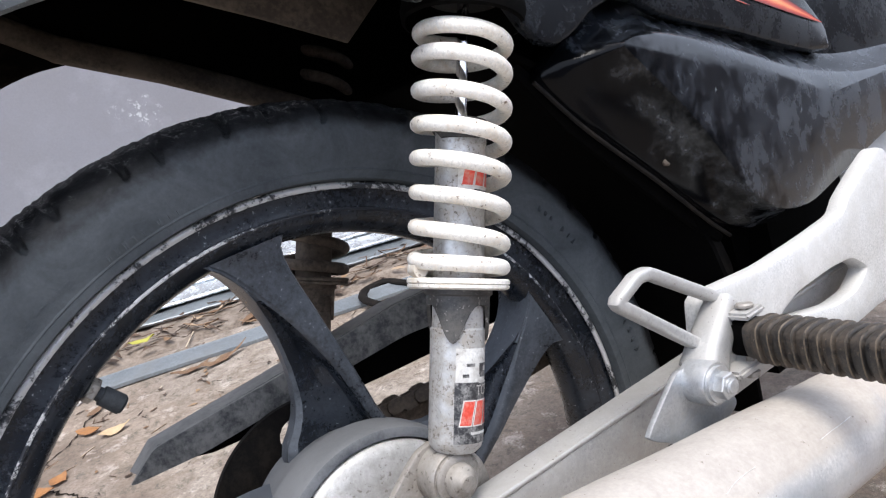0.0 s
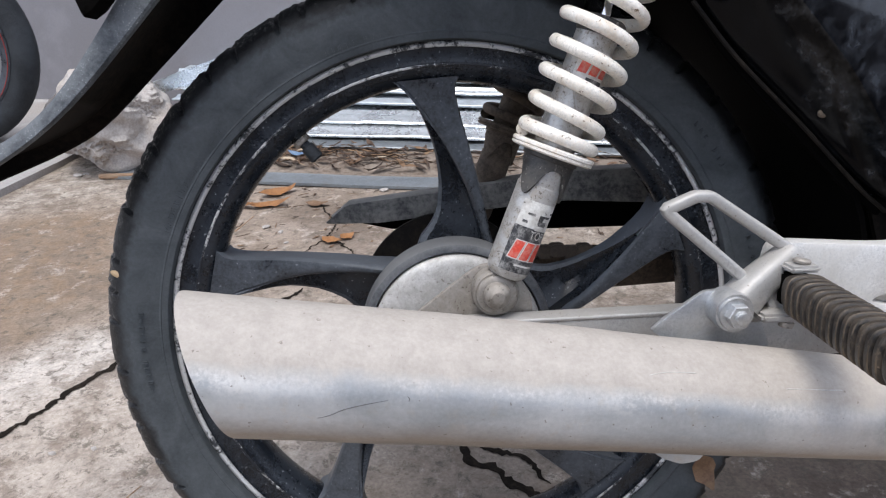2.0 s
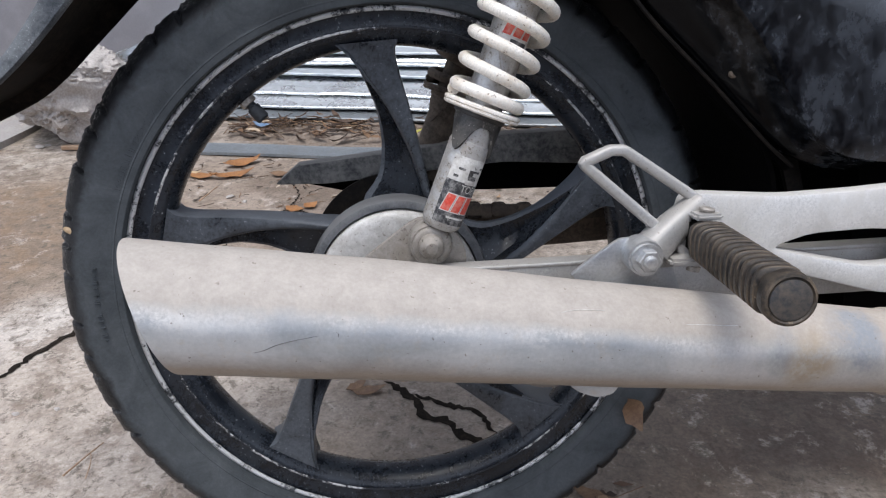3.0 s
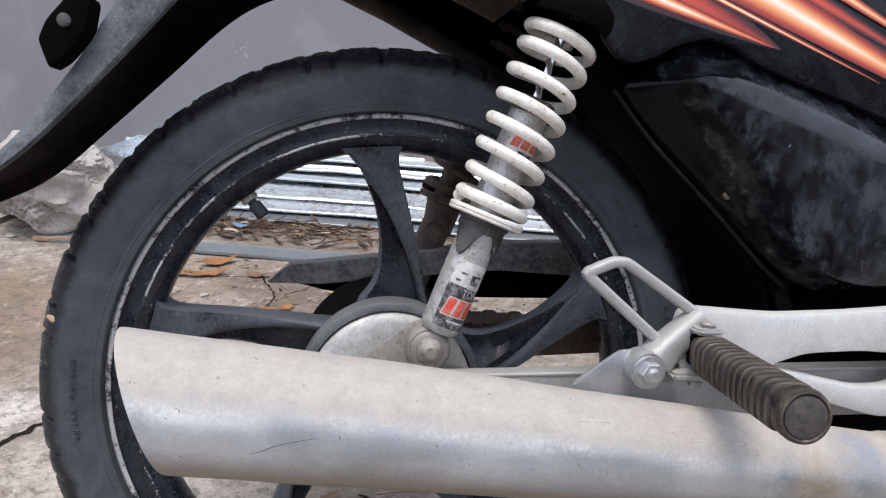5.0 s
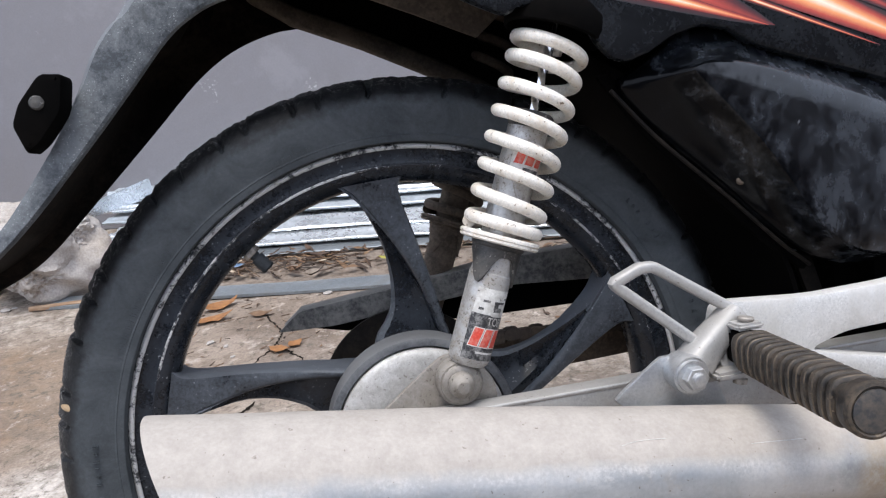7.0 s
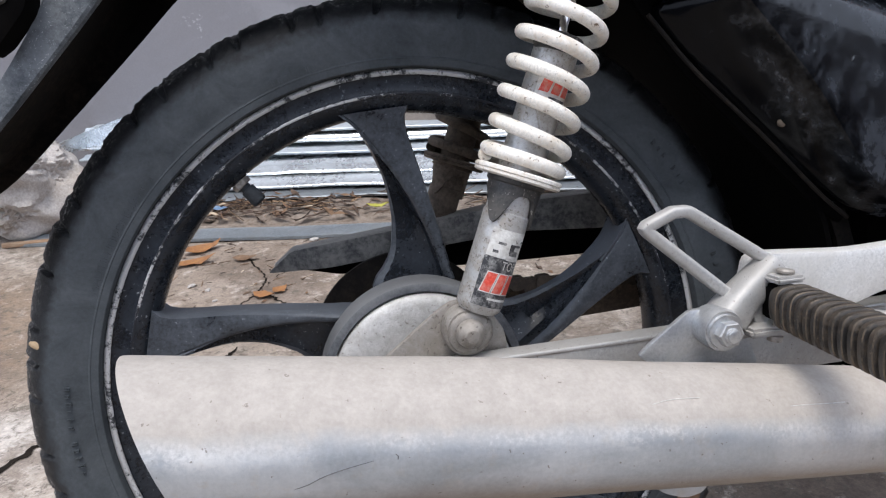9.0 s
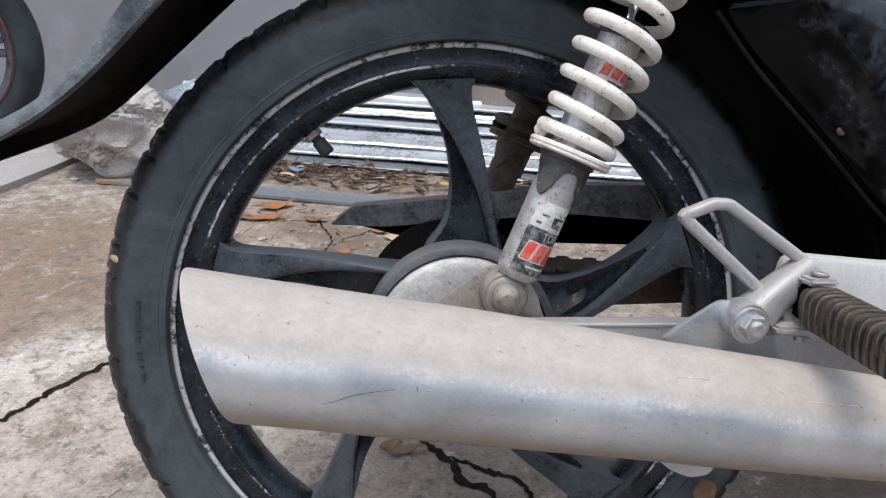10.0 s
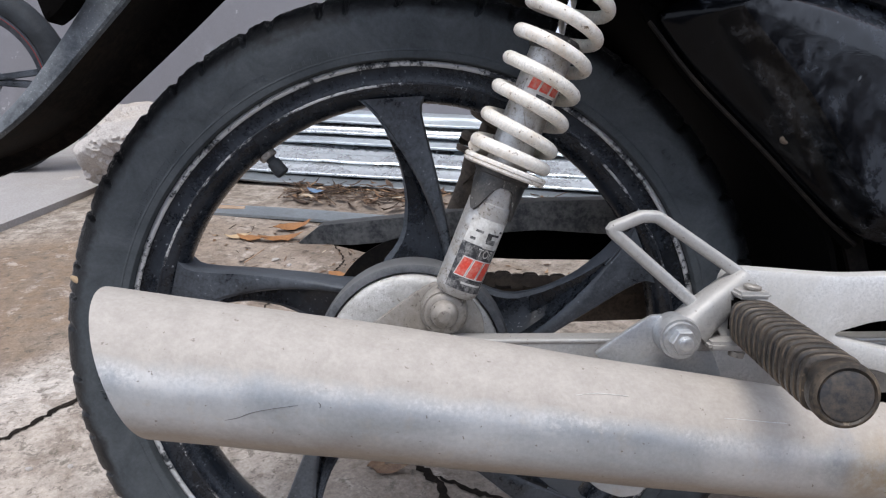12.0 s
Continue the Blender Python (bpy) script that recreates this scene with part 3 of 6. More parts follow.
def build_tyre():
    """Sidewalls, shoulders with wedge notches and a rough worn crown."""
    half = [(-0.0215, 0.2264), (-0.0300, 0.2267), (-0.0318, 0.2276), (-0.0325, 0.2296), (-0.0329, 0.2322), (-0.0334, 0.2326), (-0.0334, 0.2332), (-0.0331, 0.2338), (-0.0342, 0.2385), (-0.0358, 0.2440), (-0.0372, 0.2500), (-0.0378, 0.2545), (-0.0377, 0.2580), (-0.0374, 0.2597), (-0.0370, 0.2612), (-0.0365, 0.2627), (-0.0358, 0.2640), (-0.0350, 0.2653), (-0.0342, 0.2666), (-0.0332, 0.2679), (-0.0322, 0.2692), (-0.0309, 0.2705), (-0.0295, 0.2718), (-0.0278, 0.2732), (-0.0260, 0.2745), (-0.0215, 0.2768), (-0.0160, 0.2787), (-0.0085, 0.2799), (0.0, 0.2803)]
    prof = half + [(-y, r) for y, r in reversed(half[:-1])]
    n, blocks = 1456, 56
    rnd = random.Random(12)
    shift = [rnd.uniform(-0.20, 0.20) for _ in range(blocks + 1)]
    deep = [rnd.uniform(0.5, 1.0) for _ in range(blocks + 1)]
    long = [rnd.uniform(0.0, 0.28) for _ in range(blocks + 1)]
    bm = bmesh.new()
    rings = []
    for i in range(n):
        ring = []
        a = 2 * math.pi * i / n
        for y, r in prof:
            if r > 0.2585:
                lead = (r - 0.2585) / 0.0218
                # a hook: it runs in from the crown and bends aside at its tail
                turn = i * blocks / n - (0.30 * max(0.0, 0.45 - lead) ** 1.5 - 0.10 * lead) * (1 if y < 0 else -1)
                k = int(turn % blocks)
                d = abs(turn % 1.0 - 0.5 - shift[k])
                wide = 0.045 + 0.100 * lead
                cut = min(1.0, max(0.0, (wide - d) / (wide * 0.55))) * min(1.0, max(0.0, (lead - long[k]) * 5))
                cut = cut * cut * (3 - 2 * cut) * deep[k]
                r -= 0.0024 * cut * min(1.0, lead * 1.4)
                y -= math.copysign(0.0062 * cut * max(0.0, 1.1 - lead), y)
                r += 0.0010 * noise.noise(Vector((math.cos(a) * 60, y * 240, math.sin(a) * 60))) * min(1, max(0.0, lead - 0.25) * 2)
            ring.append(bm.verts.new((r * math.cos(a), y, r * math.sin(a))))
        rings.append(ring)
    for i in range(n):
        A, B = rings[i], rings[(i + 1) % n]
        for j in range(len(prof) - 1):
            bm.faces.new((A[j], A[j + 1], B[j + 1], B[j]))
    return bm


tyre = bike_part("tyre", build_tyre(), tyre_mat, wheel, "worn black rubber tyre with notched shoulders")


def sidewall_marks(a0, a1, count, radius, tall):
    """Rows of small raised bars, the worn moulded marks of the sidewall."""
    bm = bmesh.new()
    rnd = random.Random(int(a0))
    for i in range(count):
        if rnd.random() < 0.18:
            continue
        a = radians(a0 + (a1 - a0) * i / count)
        for k in range(rnd.choice((1, 2, 2))):
            m = Matrix.Rotation(-(a + 0.006 * k), 4, "Y") @ Matrix.Translation((radius + rnd.uniform(-0.0004, 0.0004), -0.0372, 0)) @ Matrix.Diagonal((tall * rnd.uniform(0.6, 1.0), 0.0012, 0.0006, 1))
            bmesh.ops.create_cube(bm, size=1, matrix=m)
        if rnd.random() < 0.5:
            m = Matrix.Rotation(-(a + 0.003), 4, "Y") @ Matrix.Translation((radius + rnd.choice((-1, 0, 1)) * tall * 0.4, -0.0372, 0)) @ Matrix.Diagonal((0.0007, 0.0012, 0.0022, 1))
            bmesh.ops.create_cube(bm, size=1, matrix=m)
    return bm


def moulded_word(word, a0, a1, r0, tall):
    """Raised lettering that runs round the sidewall."""
    curve = bpy.data.curves.new("word", "FONT")
    curve.body, curve.extrude, curve.resolution_u = word, 0.1, 2
    temp = bpy.data.objects.new("word", curve)
    scene.collection.objects.link(temp)
    me = bpy.data.meshes.new_from_object(temp.evaluated_get(bpy.context.evaluated_depsgraph_get()))
    bpy.data.objects.remove(temp)
    bm = bmesh.new()
    bm.from_mesh(me)
    bpy.data.meshes.remove(me)
    xs = [v.co.x for v in bm.verts]
    for v in bm.verts:
        a = radians(a0 + (a1 - a0) * (v.co.x - min(xs)) / (max(xs) - min(xs)))
        r = r0 + tall * v.co.y / 0.70
        y = float(np.interp(r, (0.2338, 0.2385, 0.2440, 0.2500), (-0.0331, -0.0342, -0.0358, -0.0372)))
        v.co = Vector((r * math.cos(a), y - 0.0005 if v.co.z > 0 else y + 0.0006, r * math.sin(a)))
    return bike_part("lettering", bm, tyre_mat, tyre, smooth=False)


moulded_word("TUBE TYPE", 129.0, 117.0, 0.2368, 0.0048)
moulded_word("MADE IN INDONESIA", 157.5, 139.8, 0.2352, 0.0048)
for a0, a1, count, rad, tall in ((138, 135, 3, 0.2375, 0.0036), (112, 101, 9, 0.2365, 0.0036), (188, 172, 12, 0.2465, 0.0046), (40, 28, 8, 0.2465, 0.0046), (16, 4, 6, 0.2465, 0.005), (262, 240, 14, 0.2465, 0.0046)):
    bike_part("sidewall_marking", sidewall_marks(a0, a1, count, rad, tall), tyre_mat, tyre, smooth=False)
bm = bmesh.new()
bmesh.ops.create_icosphere(bm, subdivisions=2, radius=0.0032, matrix=Matrix.Translation((-0.2605, -0.034, 0.060)) @ Matrix.Rotation(0.6, 4, "Y") @ Matrix.Diagonal((1.5, 0.5, 0.8, 1)))
bike_part("stuck_pebble", bm, pale_leaf, tyre, "pale crumb stuck to the tyre")
SPOKE0 = 94.0


def build_spoke(angle):
    """A cast spoke of L section: a raised strip along one edge, beside it a sunken pocket that rises to meet the strip near the rim."""
    bm, pocket = bmesh.new(), bmesh.new()
    # distance from the axle; strip edge, strip foot, web edge across the spoke; height of strip and of web
    stations = [(0.036, -0.0400, -0.0345, 0.0260, -0.0230, 0.005), (0.052, -0.0400, -0.0345, 0.0250, -0.0230, 0.005), (0.064, -0.0385, -0.0325, 0.0235, -0.0225, 0.006), (0.071, -0.0372, -0.0308, 0.0200, -0.0210, 0.007), (0.077, -0.0362, -0.0296, 0.0140, -0.0195, 0.0072), (0.085, -0.0355, -0.0281, 0.0080, -0.0180, 0.0078), (0.093, -0.0345, -0.0265, 0.0042, -0.0170, 0.0085), (0.105, -0.0330, -0.0240, 0.0015, -0.0162, 0.0095), (0.1165, -0.0312, -0.0205, 0.0000, -0.0155, 0.0095), (0.128, -0.0295, -0.0165, 0.0000, -0.0138, 0.0080), (0.140, -0.0275, -0.0115, 0.0008, -0.0128, 0.0050), (0.150, -0.0258, -0.0068, 0.0025, -0.0125, 0.0005), (0.158, -0.0242, -0.0025, 0.0048, -0.0125, -0.0035), (0.168, -0.0222, 0.0035, 0.0078, -0.0128, -0.0095), (0.178, -0.0205, 0.0090, 0.0115, -0.0132, -0.0122), (0.186, -0.0195, 0.0140, 0.0155, -0.0140, -0.0135), (0.193, -0.0200, 0.0195, 0.0208, -0.0150, -0.0148), (0.1995, -0.0240, 0.0265, 0.0280, -0.0160, -0.0158)]
    rows = []
    for r, a, e, c, y, w in stations:
        s = min(0.0016, (e - a) * 0.25)
        cut = [(a + 0.002, 0.022), (a, y + 0.010), (a + s * 0.3, y + 0.0022), (a + s, y + 0.0004), (a + (e - a) * 0.45, y - 0.0003), (e - s, y + 0.0002), (e - s * 0.2, y + 0.0012), (e + 0.0012, y + 0.2 * (w - y)), (e + 0.0022, y + 0.75 * (w - y)), (e + 0.35 * (c - e), w), (c - 0.12 * (c - e), w - 0.0006), (c, w + 0.0016), (c - 0.001, 0.022)]
        rows.append([bm.verts.new((r, yy, u)) for u, yy in cut])
    for A, B in zip(rows, rows[1:]):
        for j in range(len(A)):
            k = (j + 1) % len(A)
            # recessed faces take a darker paint that holds the pocket's shade
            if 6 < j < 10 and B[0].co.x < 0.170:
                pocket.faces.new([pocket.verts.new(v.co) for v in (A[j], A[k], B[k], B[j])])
            else:
                bm.faces.new((A[j], A[k], B[k], B[j]))
    bmesh.ops.remove_doubles(pocket, verts=pocket.verts[:], dist=1e-6)
    bm.faces.new(rows[0])
    bm.faces.new(list(reversed(rows[-1])))
    for mesh in (bm, pocket):
        mesh.transform(Matrix.Rotation(-radians(angle), 4, "Y"))
    return bm, pocket


for i in range(5):
    cast, pocket = build_spoke(SPOKE0 + 72 * i)
    spoke = bike_part("spoke", cast, black_paint, wheel)
    bike_part("spoke_pocket", pocket, rim_paint, spoke, "darker spoke pocket, its shade put into the paint")
hub = bike_part("hub", revolve(bmesh.new(), [(0.06, 0.03), (0.05, 0.055), (0.02, 0.064), (-0.005, 0.070), (-0.013, 0.0735), (-0.020, 0.0757), (-0.029, 0.0760), (-0.0385, 0.0760), (-0.0445, 0.0755), (-0.0468, 0.0745), (-0.0478, 0.0722), (-0.0480, 0.0690), (-0.0470, 0.0684), (-0.038, 0.0683), (-0.038, 0.02)], Y0, Y1, 96), hub_paint, wheel, "dusty dark grey hub drum")
bike_part("hub_cover", revolve(bmesh.new(), [(-0.030, 0.0673), (-0.0462, 0.0673), (-0.0482, 0.0666), (-0.0500, 0.0640), (-0.0512, 0.0585), (-0.0522, 0.045), (-0.0527, 0.02), (-0.0527, 0.0)], Y0, Y1, 96), hub_metal, bike, "dusty silver brake drum cover")
vd = Vector((math.cos(radians(127.2)), 0, math.sin(radians(127.2))))
valve = bike_part("valve_stem", revolve(bmesh.new(), [(0, 0.0), (0, 0.0052), (0.006, 0.0055), (0.008, 0.004), (0.014, 0.004), (0.0145, 0.0055), (0.026, 0.0058), (0.0275, 0.0045), (0.0275, 0.0)], vd * 0.2015 + Vector((0, -0.002, 0)), vd * 0.15 + Vector((0.006, -0.002, -0.004)), 20), rubber, wheel, "rubber capped valve stem")
bike_part("valve_nut", revolve(bmesh.new(), [(0.0062, 0.0), (0.0062, 0.0066), (0.0070, 0.0072), (0.0102, 0.0072), (0.0110, 0.0066), (0.0110, 0.0)], vd * 0.2015 + Vector((0, -0.002, 0)), vd * 0.15 + Vector((0.006, -0.002, -0.004)), 6), eye_steel, valve, "worn brassy hex nut", False)

# rear shock absorbers
AX = Vector((0.363, 0, 0.932)).normalized()


def helix(base, radius, stretch=1.0):
    """Coils from the top downwards; the end coils lie closer together."""
    out = []
    side = Vector((0.932, 0, -0.363))
    turns = [-0.35, 0.0, 1, 2, 3, 4, 5, 6, 7, 7.5, 8.0]
    level = [0.2440, 0.2404, 0.2269, 0.2074, 0.1883, 0.1699, 0.1509, 0.1319, 0.1140, 0.1112, 0.1098]
    n = 360
    for i in range(n + 1):
        t = -0.35 + 8.35 * i / n
        a = math.pi + 2 * math.pi * t
        out.append(base + AX * (0.1098 + (float(np.interp(t, turns, level)) - 0.1098) * stretch) + (side * math.cos(a) + Vector((0, 1, 0)) * math.sin(a)) * radius)
    return out


def build_shock(y, paint, tube, collar, rod, label, detailed):
    base = Vector((0.0255, y, 0.054))
    top = base + AX
    shock = bike_part("shock_absorber", revolve(bmesh.new(), [(0.0125, 0.0), (0.0125, 0.0115), (0.0155, 0.0142), (0.019, 0.0150), (0.078, 0.0150), (0.079, 0.0142), (0.110, 0.0142), (0.186, 0.0142), (0.187, 0.006), (0.187, 0.0)], base, top, 40), tube, label=label)
    bike_part("spring", sweep(bmesh.new(), helix(base, 0.0241, 1.0 if detailed else 1.32), 0.0044, 14, up=AX), paint, shock, "thick coil spring, chipped paint")
    bike_part("spring_seat", revolve(bmesh.new(), [(0.0995, 0.0145), (0.0995, 0.0265), (0.1005, 0.0280), (0.1020, 0.0282), (0.1024, 0.0272), (0.1029, 0.0284), (0.1046, 0.0284), (0.1055, 0.0274), (0.1056, 0.0145)], base, top, 48), paint, shock)
    bm = bmesh.new()
    n = 96
    side, front = Vector((0.932, 0, -0.363)), Vector((0, -1, 0))
    rings = []
    for i in range(n):
        a = 2 * math.pi * i / n
        wave = 0.5 + 0.5 * math.sin(3 * a + 0.9)
        low = 0.0915 - 0.020 * wave ** 1.8
        e = side * math.cos(a) + front * math.sin(a)
        rings.append([bm.verts.new(base + AX * s + e * r) for s, r in ((0.0995, 0.0188), (0.097, 0.0188), (0.096, 0.0175), (low, 0.0172), (low - 0.0006, 0.0151))])
    for i in range(n):
        A, B = rings[i], rings[(i + 1) % n]
        for j in range(4):
            bm.faces.new((A[j], A[j + 1], B[j + 1], B[j]))
    bike_part("preload_collar", bm, collar, shock, "grey stepped preload collar")
    bm = bmesh.new()
    rings = []
    for i in range(n):
        a = 2 * math.pi * i / n
        low = 0.181 + 0.005 * max(0.0, math.sin(2 * a + 0.3)) ** 0.5
        e = side * math.cos(a) + front * math.sin(a)
        rings.append([bm.verts.new(base + AX * s + e * r) for s, r in ((low, 0.0143), (low + 0.0004, 0.0158), (0.191, 0.0158), (0.1925, 0.0145), (0.1925, 0.004))])
    for i in range(n):
        A, B = rings[i], rings[(i + 1) % n]
        for j in range(4):
            bm.faces.new((A[j], A[j + 1], B[j + 1], B[j]))
    bike_part("cap_ring", bm, collar, shock, "grey cap ring")
    bike_part("damper_rod", revolve(bmesh.new(), [(0.185, 0.0034), (0.275, 0.0034)], base, top, 24, cap=True), rod, shock, "polished chrome rod")
    bike_part("top_mount", revolve(bmesh.new(), [(q + (0 if detailed else 0.036), r) for q, r in ((0.262, 0.0), (0.262, 0.022), (0.268, 0.024), (0.285, 0.024), (0.29, 0.0))], base, top, 32), collar, shock)
    out = -1 if y < 0 else 1
    pivot = base - AX * 0.001 + Vector((-0.002, -0.008 * out, 0))
    eye = bike_part("mount_eye", revolve(bmesh.new(), [(-0.013, 0.0), (-0.013, 0.0148), (-0.011, 0.0162), (0.011, 0.0162), (0.013, 0.0148), (0.013, 0.0)], pivot, pivot + Vector((0, 1, 0)), 40), eye_steel, shock, "round lower mounting eye")
    bike_part("mount_nut", revolve(bmesh.new(), [(0.0, 0.0), (0.010, 0.0), (0.010, 0.0138), (0.0145, 0.0136), (0.0155, 0.0120), (0.0158, 0.0096), (0.0185, 0.0092), (0.0212, 0.0078), (0.0226, 0.0052), (0.0232, 0.0046), (0.0250, 0.0042), (0.0254, 0.0)], pivot, pivot + Vector((0, out, 0)), 32), eye_steel, eye, "dome nut and washer")
    return shock, base


shock, shock_base = build_shock(-0.1035, white_paint, tube_metal, dark_collar, chrome, "silver shock absorber with white coil spring", True)
build_shock(0.1035, rust, rust, rust, rust, "dirty brown shock absorber of the far side", False)


def wrap_label(name, s0, s1, a0, a1, radius, material, label="", slant=0.0):
    """A sticker patch bent round the damper: s along it, degrees round it (90 faces outwards)."""
    bm = bmesh.new()
    side, front = Vector((0.932, 0, -0.363)), Vector((0, -1, 0))
    n = max(2, int(abs(a1 - a0) / 6))
    rows = []
    for i in range(n + 1):
        row = []
        for s, k in ((s0, 0.0), (s1, 1.0)):
            a = radians(a0 + (a1 - a0) * i / n - slant * k)
            row.append(bm.verts.new(shock_base + AX * s + (side * math.cos(a) + front * math.sin(a)) * radius))
        rows.append(row)
    for A, B in zip(rows, rows[1:]):
        bm.faces.new((A[0], A[1], B[1], B[0]))
    return bike_part(name, bm, material, shock, label)


wrap_label("label", 0.0185, 0.0505, 128, 22, 0.01512, black_label, "scuffed black sticker with red print")
wrap_label("label", 0.0507, 0.0685, 126, 22, 0.01512, white_label, "scratched white sticker with small dark print")
# slanted blocks of the printed mark, pale edge under red
for foot, tall, radius, shift in ((0.0282, 0.0125, 0.01525, 0), (0.1555, 0.0125, 0.01445, 4)):
    for a, b in ((116, 92), (86, 62), (56, 32)):
        wrap_label("print_mark", foot - 0.0007, foot + tall + 0.0007, a + shift + 2.5, b + shift - 2.5, radius, white_label, slant=9)
        wrap_label("print_mark", foot, foot + tall, a + shift, b + shift, radius + 0.00012, red_label, slant=9)
wrap_label("label", 0.1475, 0.1715, 128, 22, 0.01432, white_label, "pale sticker with red print")
wrap_label("print_mark", 0.1505, 0.1535, 92, 38, 0.01455, black_label)
wrap_label("print_mark", 0.0232, 0.0246, 92, 34, 0.01535, white_label)
wrap_label("print_mark", 0.0500, 0.0510, 74, 30, 0.01540, white_label)
for a, b, s0, s1 in ((70, 44, 0.0532, 0.0565), (64, 36, 0.0590, 0.0606), (104, 84, 0.0590, 0.0606), (112, 98, 0.0532, 0.0550), (40, 26, 0.0620, 0.0634), (72, 58, 0.0545, 0.0606)):
    wrap_label("print_mark", s0, s1, a, b, 0.01530, black_label)


def wrap_word(word, s0, tall, a0, a1, radius, material):
    """Lettering bent round the damper."""
    curve = bpy.data.curves.new("word", "FONT")
    curve.body = word
    temp = bpy.data.objects.new("word", curve)
    scene.collection.objects.link(temp)
    me = bpy.data.meshes.new_from_object(temp.evaluated_get(bpy.context.evaluated_depsgraph_get()))
    bpy.data.objects.remove(temp)
    bm = bmesh.new()
    bm.from_mesh(me)
    bpy.data.meshes.remove(me)
    bmesh.ops.subdivide_edges(bm, edges=[e for e in bm.edges if e.calc_length() > 0.12], cuts=3)
    xs = [v.co.x for v in bm.verts]
    ys = [v.co.y for v in bm.verts]
    side, front = Vector((0.932, 0, -0.363)), Vector((0, -1, 0))
    for v in bm.verts:
        a = radians(a0 + (a1 - a0) * (v.co.x - min(xs)) / (max(xs) - min(xs)))
        v.co = shock_base + AX * (s0 + tall * (v.co.y - min(ys)) / (max(ys) - min(ys))) + (side * math.cos(a) + front * math.sin(a)) * radius
    return bike_part("lettering", bm, material, shock, "white printed word", False)


wrap_word("TOP", 0.0436, 0.0055, 80, 36, 0.01540, white_label)

# exhaust silencer
SIL = [(-0.165, 0.0515, 0.0420), (0.0, 0.0301, 0.0370), (0.130, 0.0122, 0.0337), (0.320, -0.0130, 0.0282), (0.34, -0.0157, 0.0276)]


def build_silencer():
    """A tapered can cut off aslant at its open end."""
    bm = bmesh.new()
    n = 72
    xs, zs, rs = [[p[k] for p in SIL] for k in range(3)]

    def ring_at(x, grow=1.0, cut=1.0):
        z, r = float(np.interp(x, xs, zs)), float(np.interp(x, xs, rs)) * grow
        out = []
        for j in range(n):
            a = 2 * math.pi * j / n
            dent = 0.0006 * noise.noise(Vector((x * 18, math.cos(a) * 1.5, math.sin(a) * 1.5)))
            out.append(bm.verts.new((x + cut * (-0.0135 * math.sin(a) + 0.004 * math.cos(a)), -0.1985 + 0.0058 * x - (r + dent) * math.cos(a), z + (r + dent) * math.sin(a))))
        return out

    chain = [ring_at(-0.128, 0.02), ring_at(-0.130, 0.92), ring_at(-0.147, 0.955), ring_at(-0.1492, 0.975), ring_at(-0.1492, 0.995), ring_at(-0.147, 1.0)]
    for i in range(1, 45):
        x = -0.147 + 0.469 * i / 44
        chain.append(ring_at(x, 1.0, max(0.0, 1 - i / 14)))
    for A, B in zip(chain, chain[1:]):
        for j in range(n):
            bm.faces.new((A[j], A[(j + 1) % n], B[(j + 1) % n], B[j]))
    bm.faces.new(list(reversed(chain[-1])))
    return bm


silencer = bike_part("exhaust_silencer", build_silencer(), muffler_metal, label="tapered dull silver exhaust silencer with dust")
for path in ([(-0.0877, -0.2376, 0.0315), (-0.0813, -0.2378, 0.0328), (-0.0741, -0.2381, 0.0356), (-0.0642, -0.238, 0.0376), (-0.0511, -0.2374, 0.0392)], [(-0.041, -0.2368, 0.0407), (-0.0399, -0.2369, 0.0393), (-0.0402, -0.2371, 0.0376)]):
    bike_part("scratch", sweep(bmesh.new(), smooth_path(path, 5), lambda t: 0.00008 + 0.00016 * math.sin(math.pi * t), 6), scratch_dark, silencer, "dark scratch")
for path in [[(0.0905, -0.225, 0.0397), (0.0996, -0.2233, 0.04), (0.1102, -0.2223, 0.039), (0.1183, -0.222, 0.038)], [(0.1687, -0.2239, 0.0265), (0.1803, -0.2231, 0.0253), (0.1926, -0.2225, 0.0238), (0.2026, -0.2218, 0.0228)]]:
    bike_part("scratch", sweep(bmesh.new(), smooth_path(path, 6), lambda t: 0.0001 + 0.0002 * abs(math.sin(7 * math.pi * t)), 6), scratch_pale, silencer, "bright scratch")
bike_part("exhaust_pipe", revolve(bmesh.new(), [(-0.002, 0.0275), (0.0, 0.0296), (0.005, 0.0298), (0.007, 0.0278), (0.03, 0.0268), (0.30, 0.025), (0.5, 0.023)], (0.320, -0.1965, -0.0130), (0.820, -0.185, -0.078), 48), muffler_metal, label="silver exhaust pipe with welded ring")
bike_part("silencer_foot", slab(bmesh.new(), rounded([(0.094, -0.012), (0.145, -0.016), (0.136, -0.0325), (0.124, -0.0345), (0.110, -0.029)], 0.3), -0.195, -0.187, 0.002), muffler_metal, silencer)
bike_part("silencer_bracket", slab(bmesh.new(), rounded([(0.1130, 0.0408), (0.1190, 0.0465), (0.1465, 0.0655), (0.1560, 0.0658), (0.1696, 0.0634), (0.184, 0.0459), (0.1922, 0.0253), (0.1552, 0.015)], 0.22), -0.1620, -0.1580, 0.0012), zinc_plate, silencer, "bent silver mounting plate")
bush = bike_part("bracket_bush", revolve(bmesh.new(), [(0.0175, 0.0), (0.0175, 0.0122), (0.003, 0.0128), (0.0, 0.0120), (0.0, 0.0)], (0.1600, -0.1765, 0.0550), (0.1600, -0.1355, 0.0555), 36), zinc_plate, silencer)
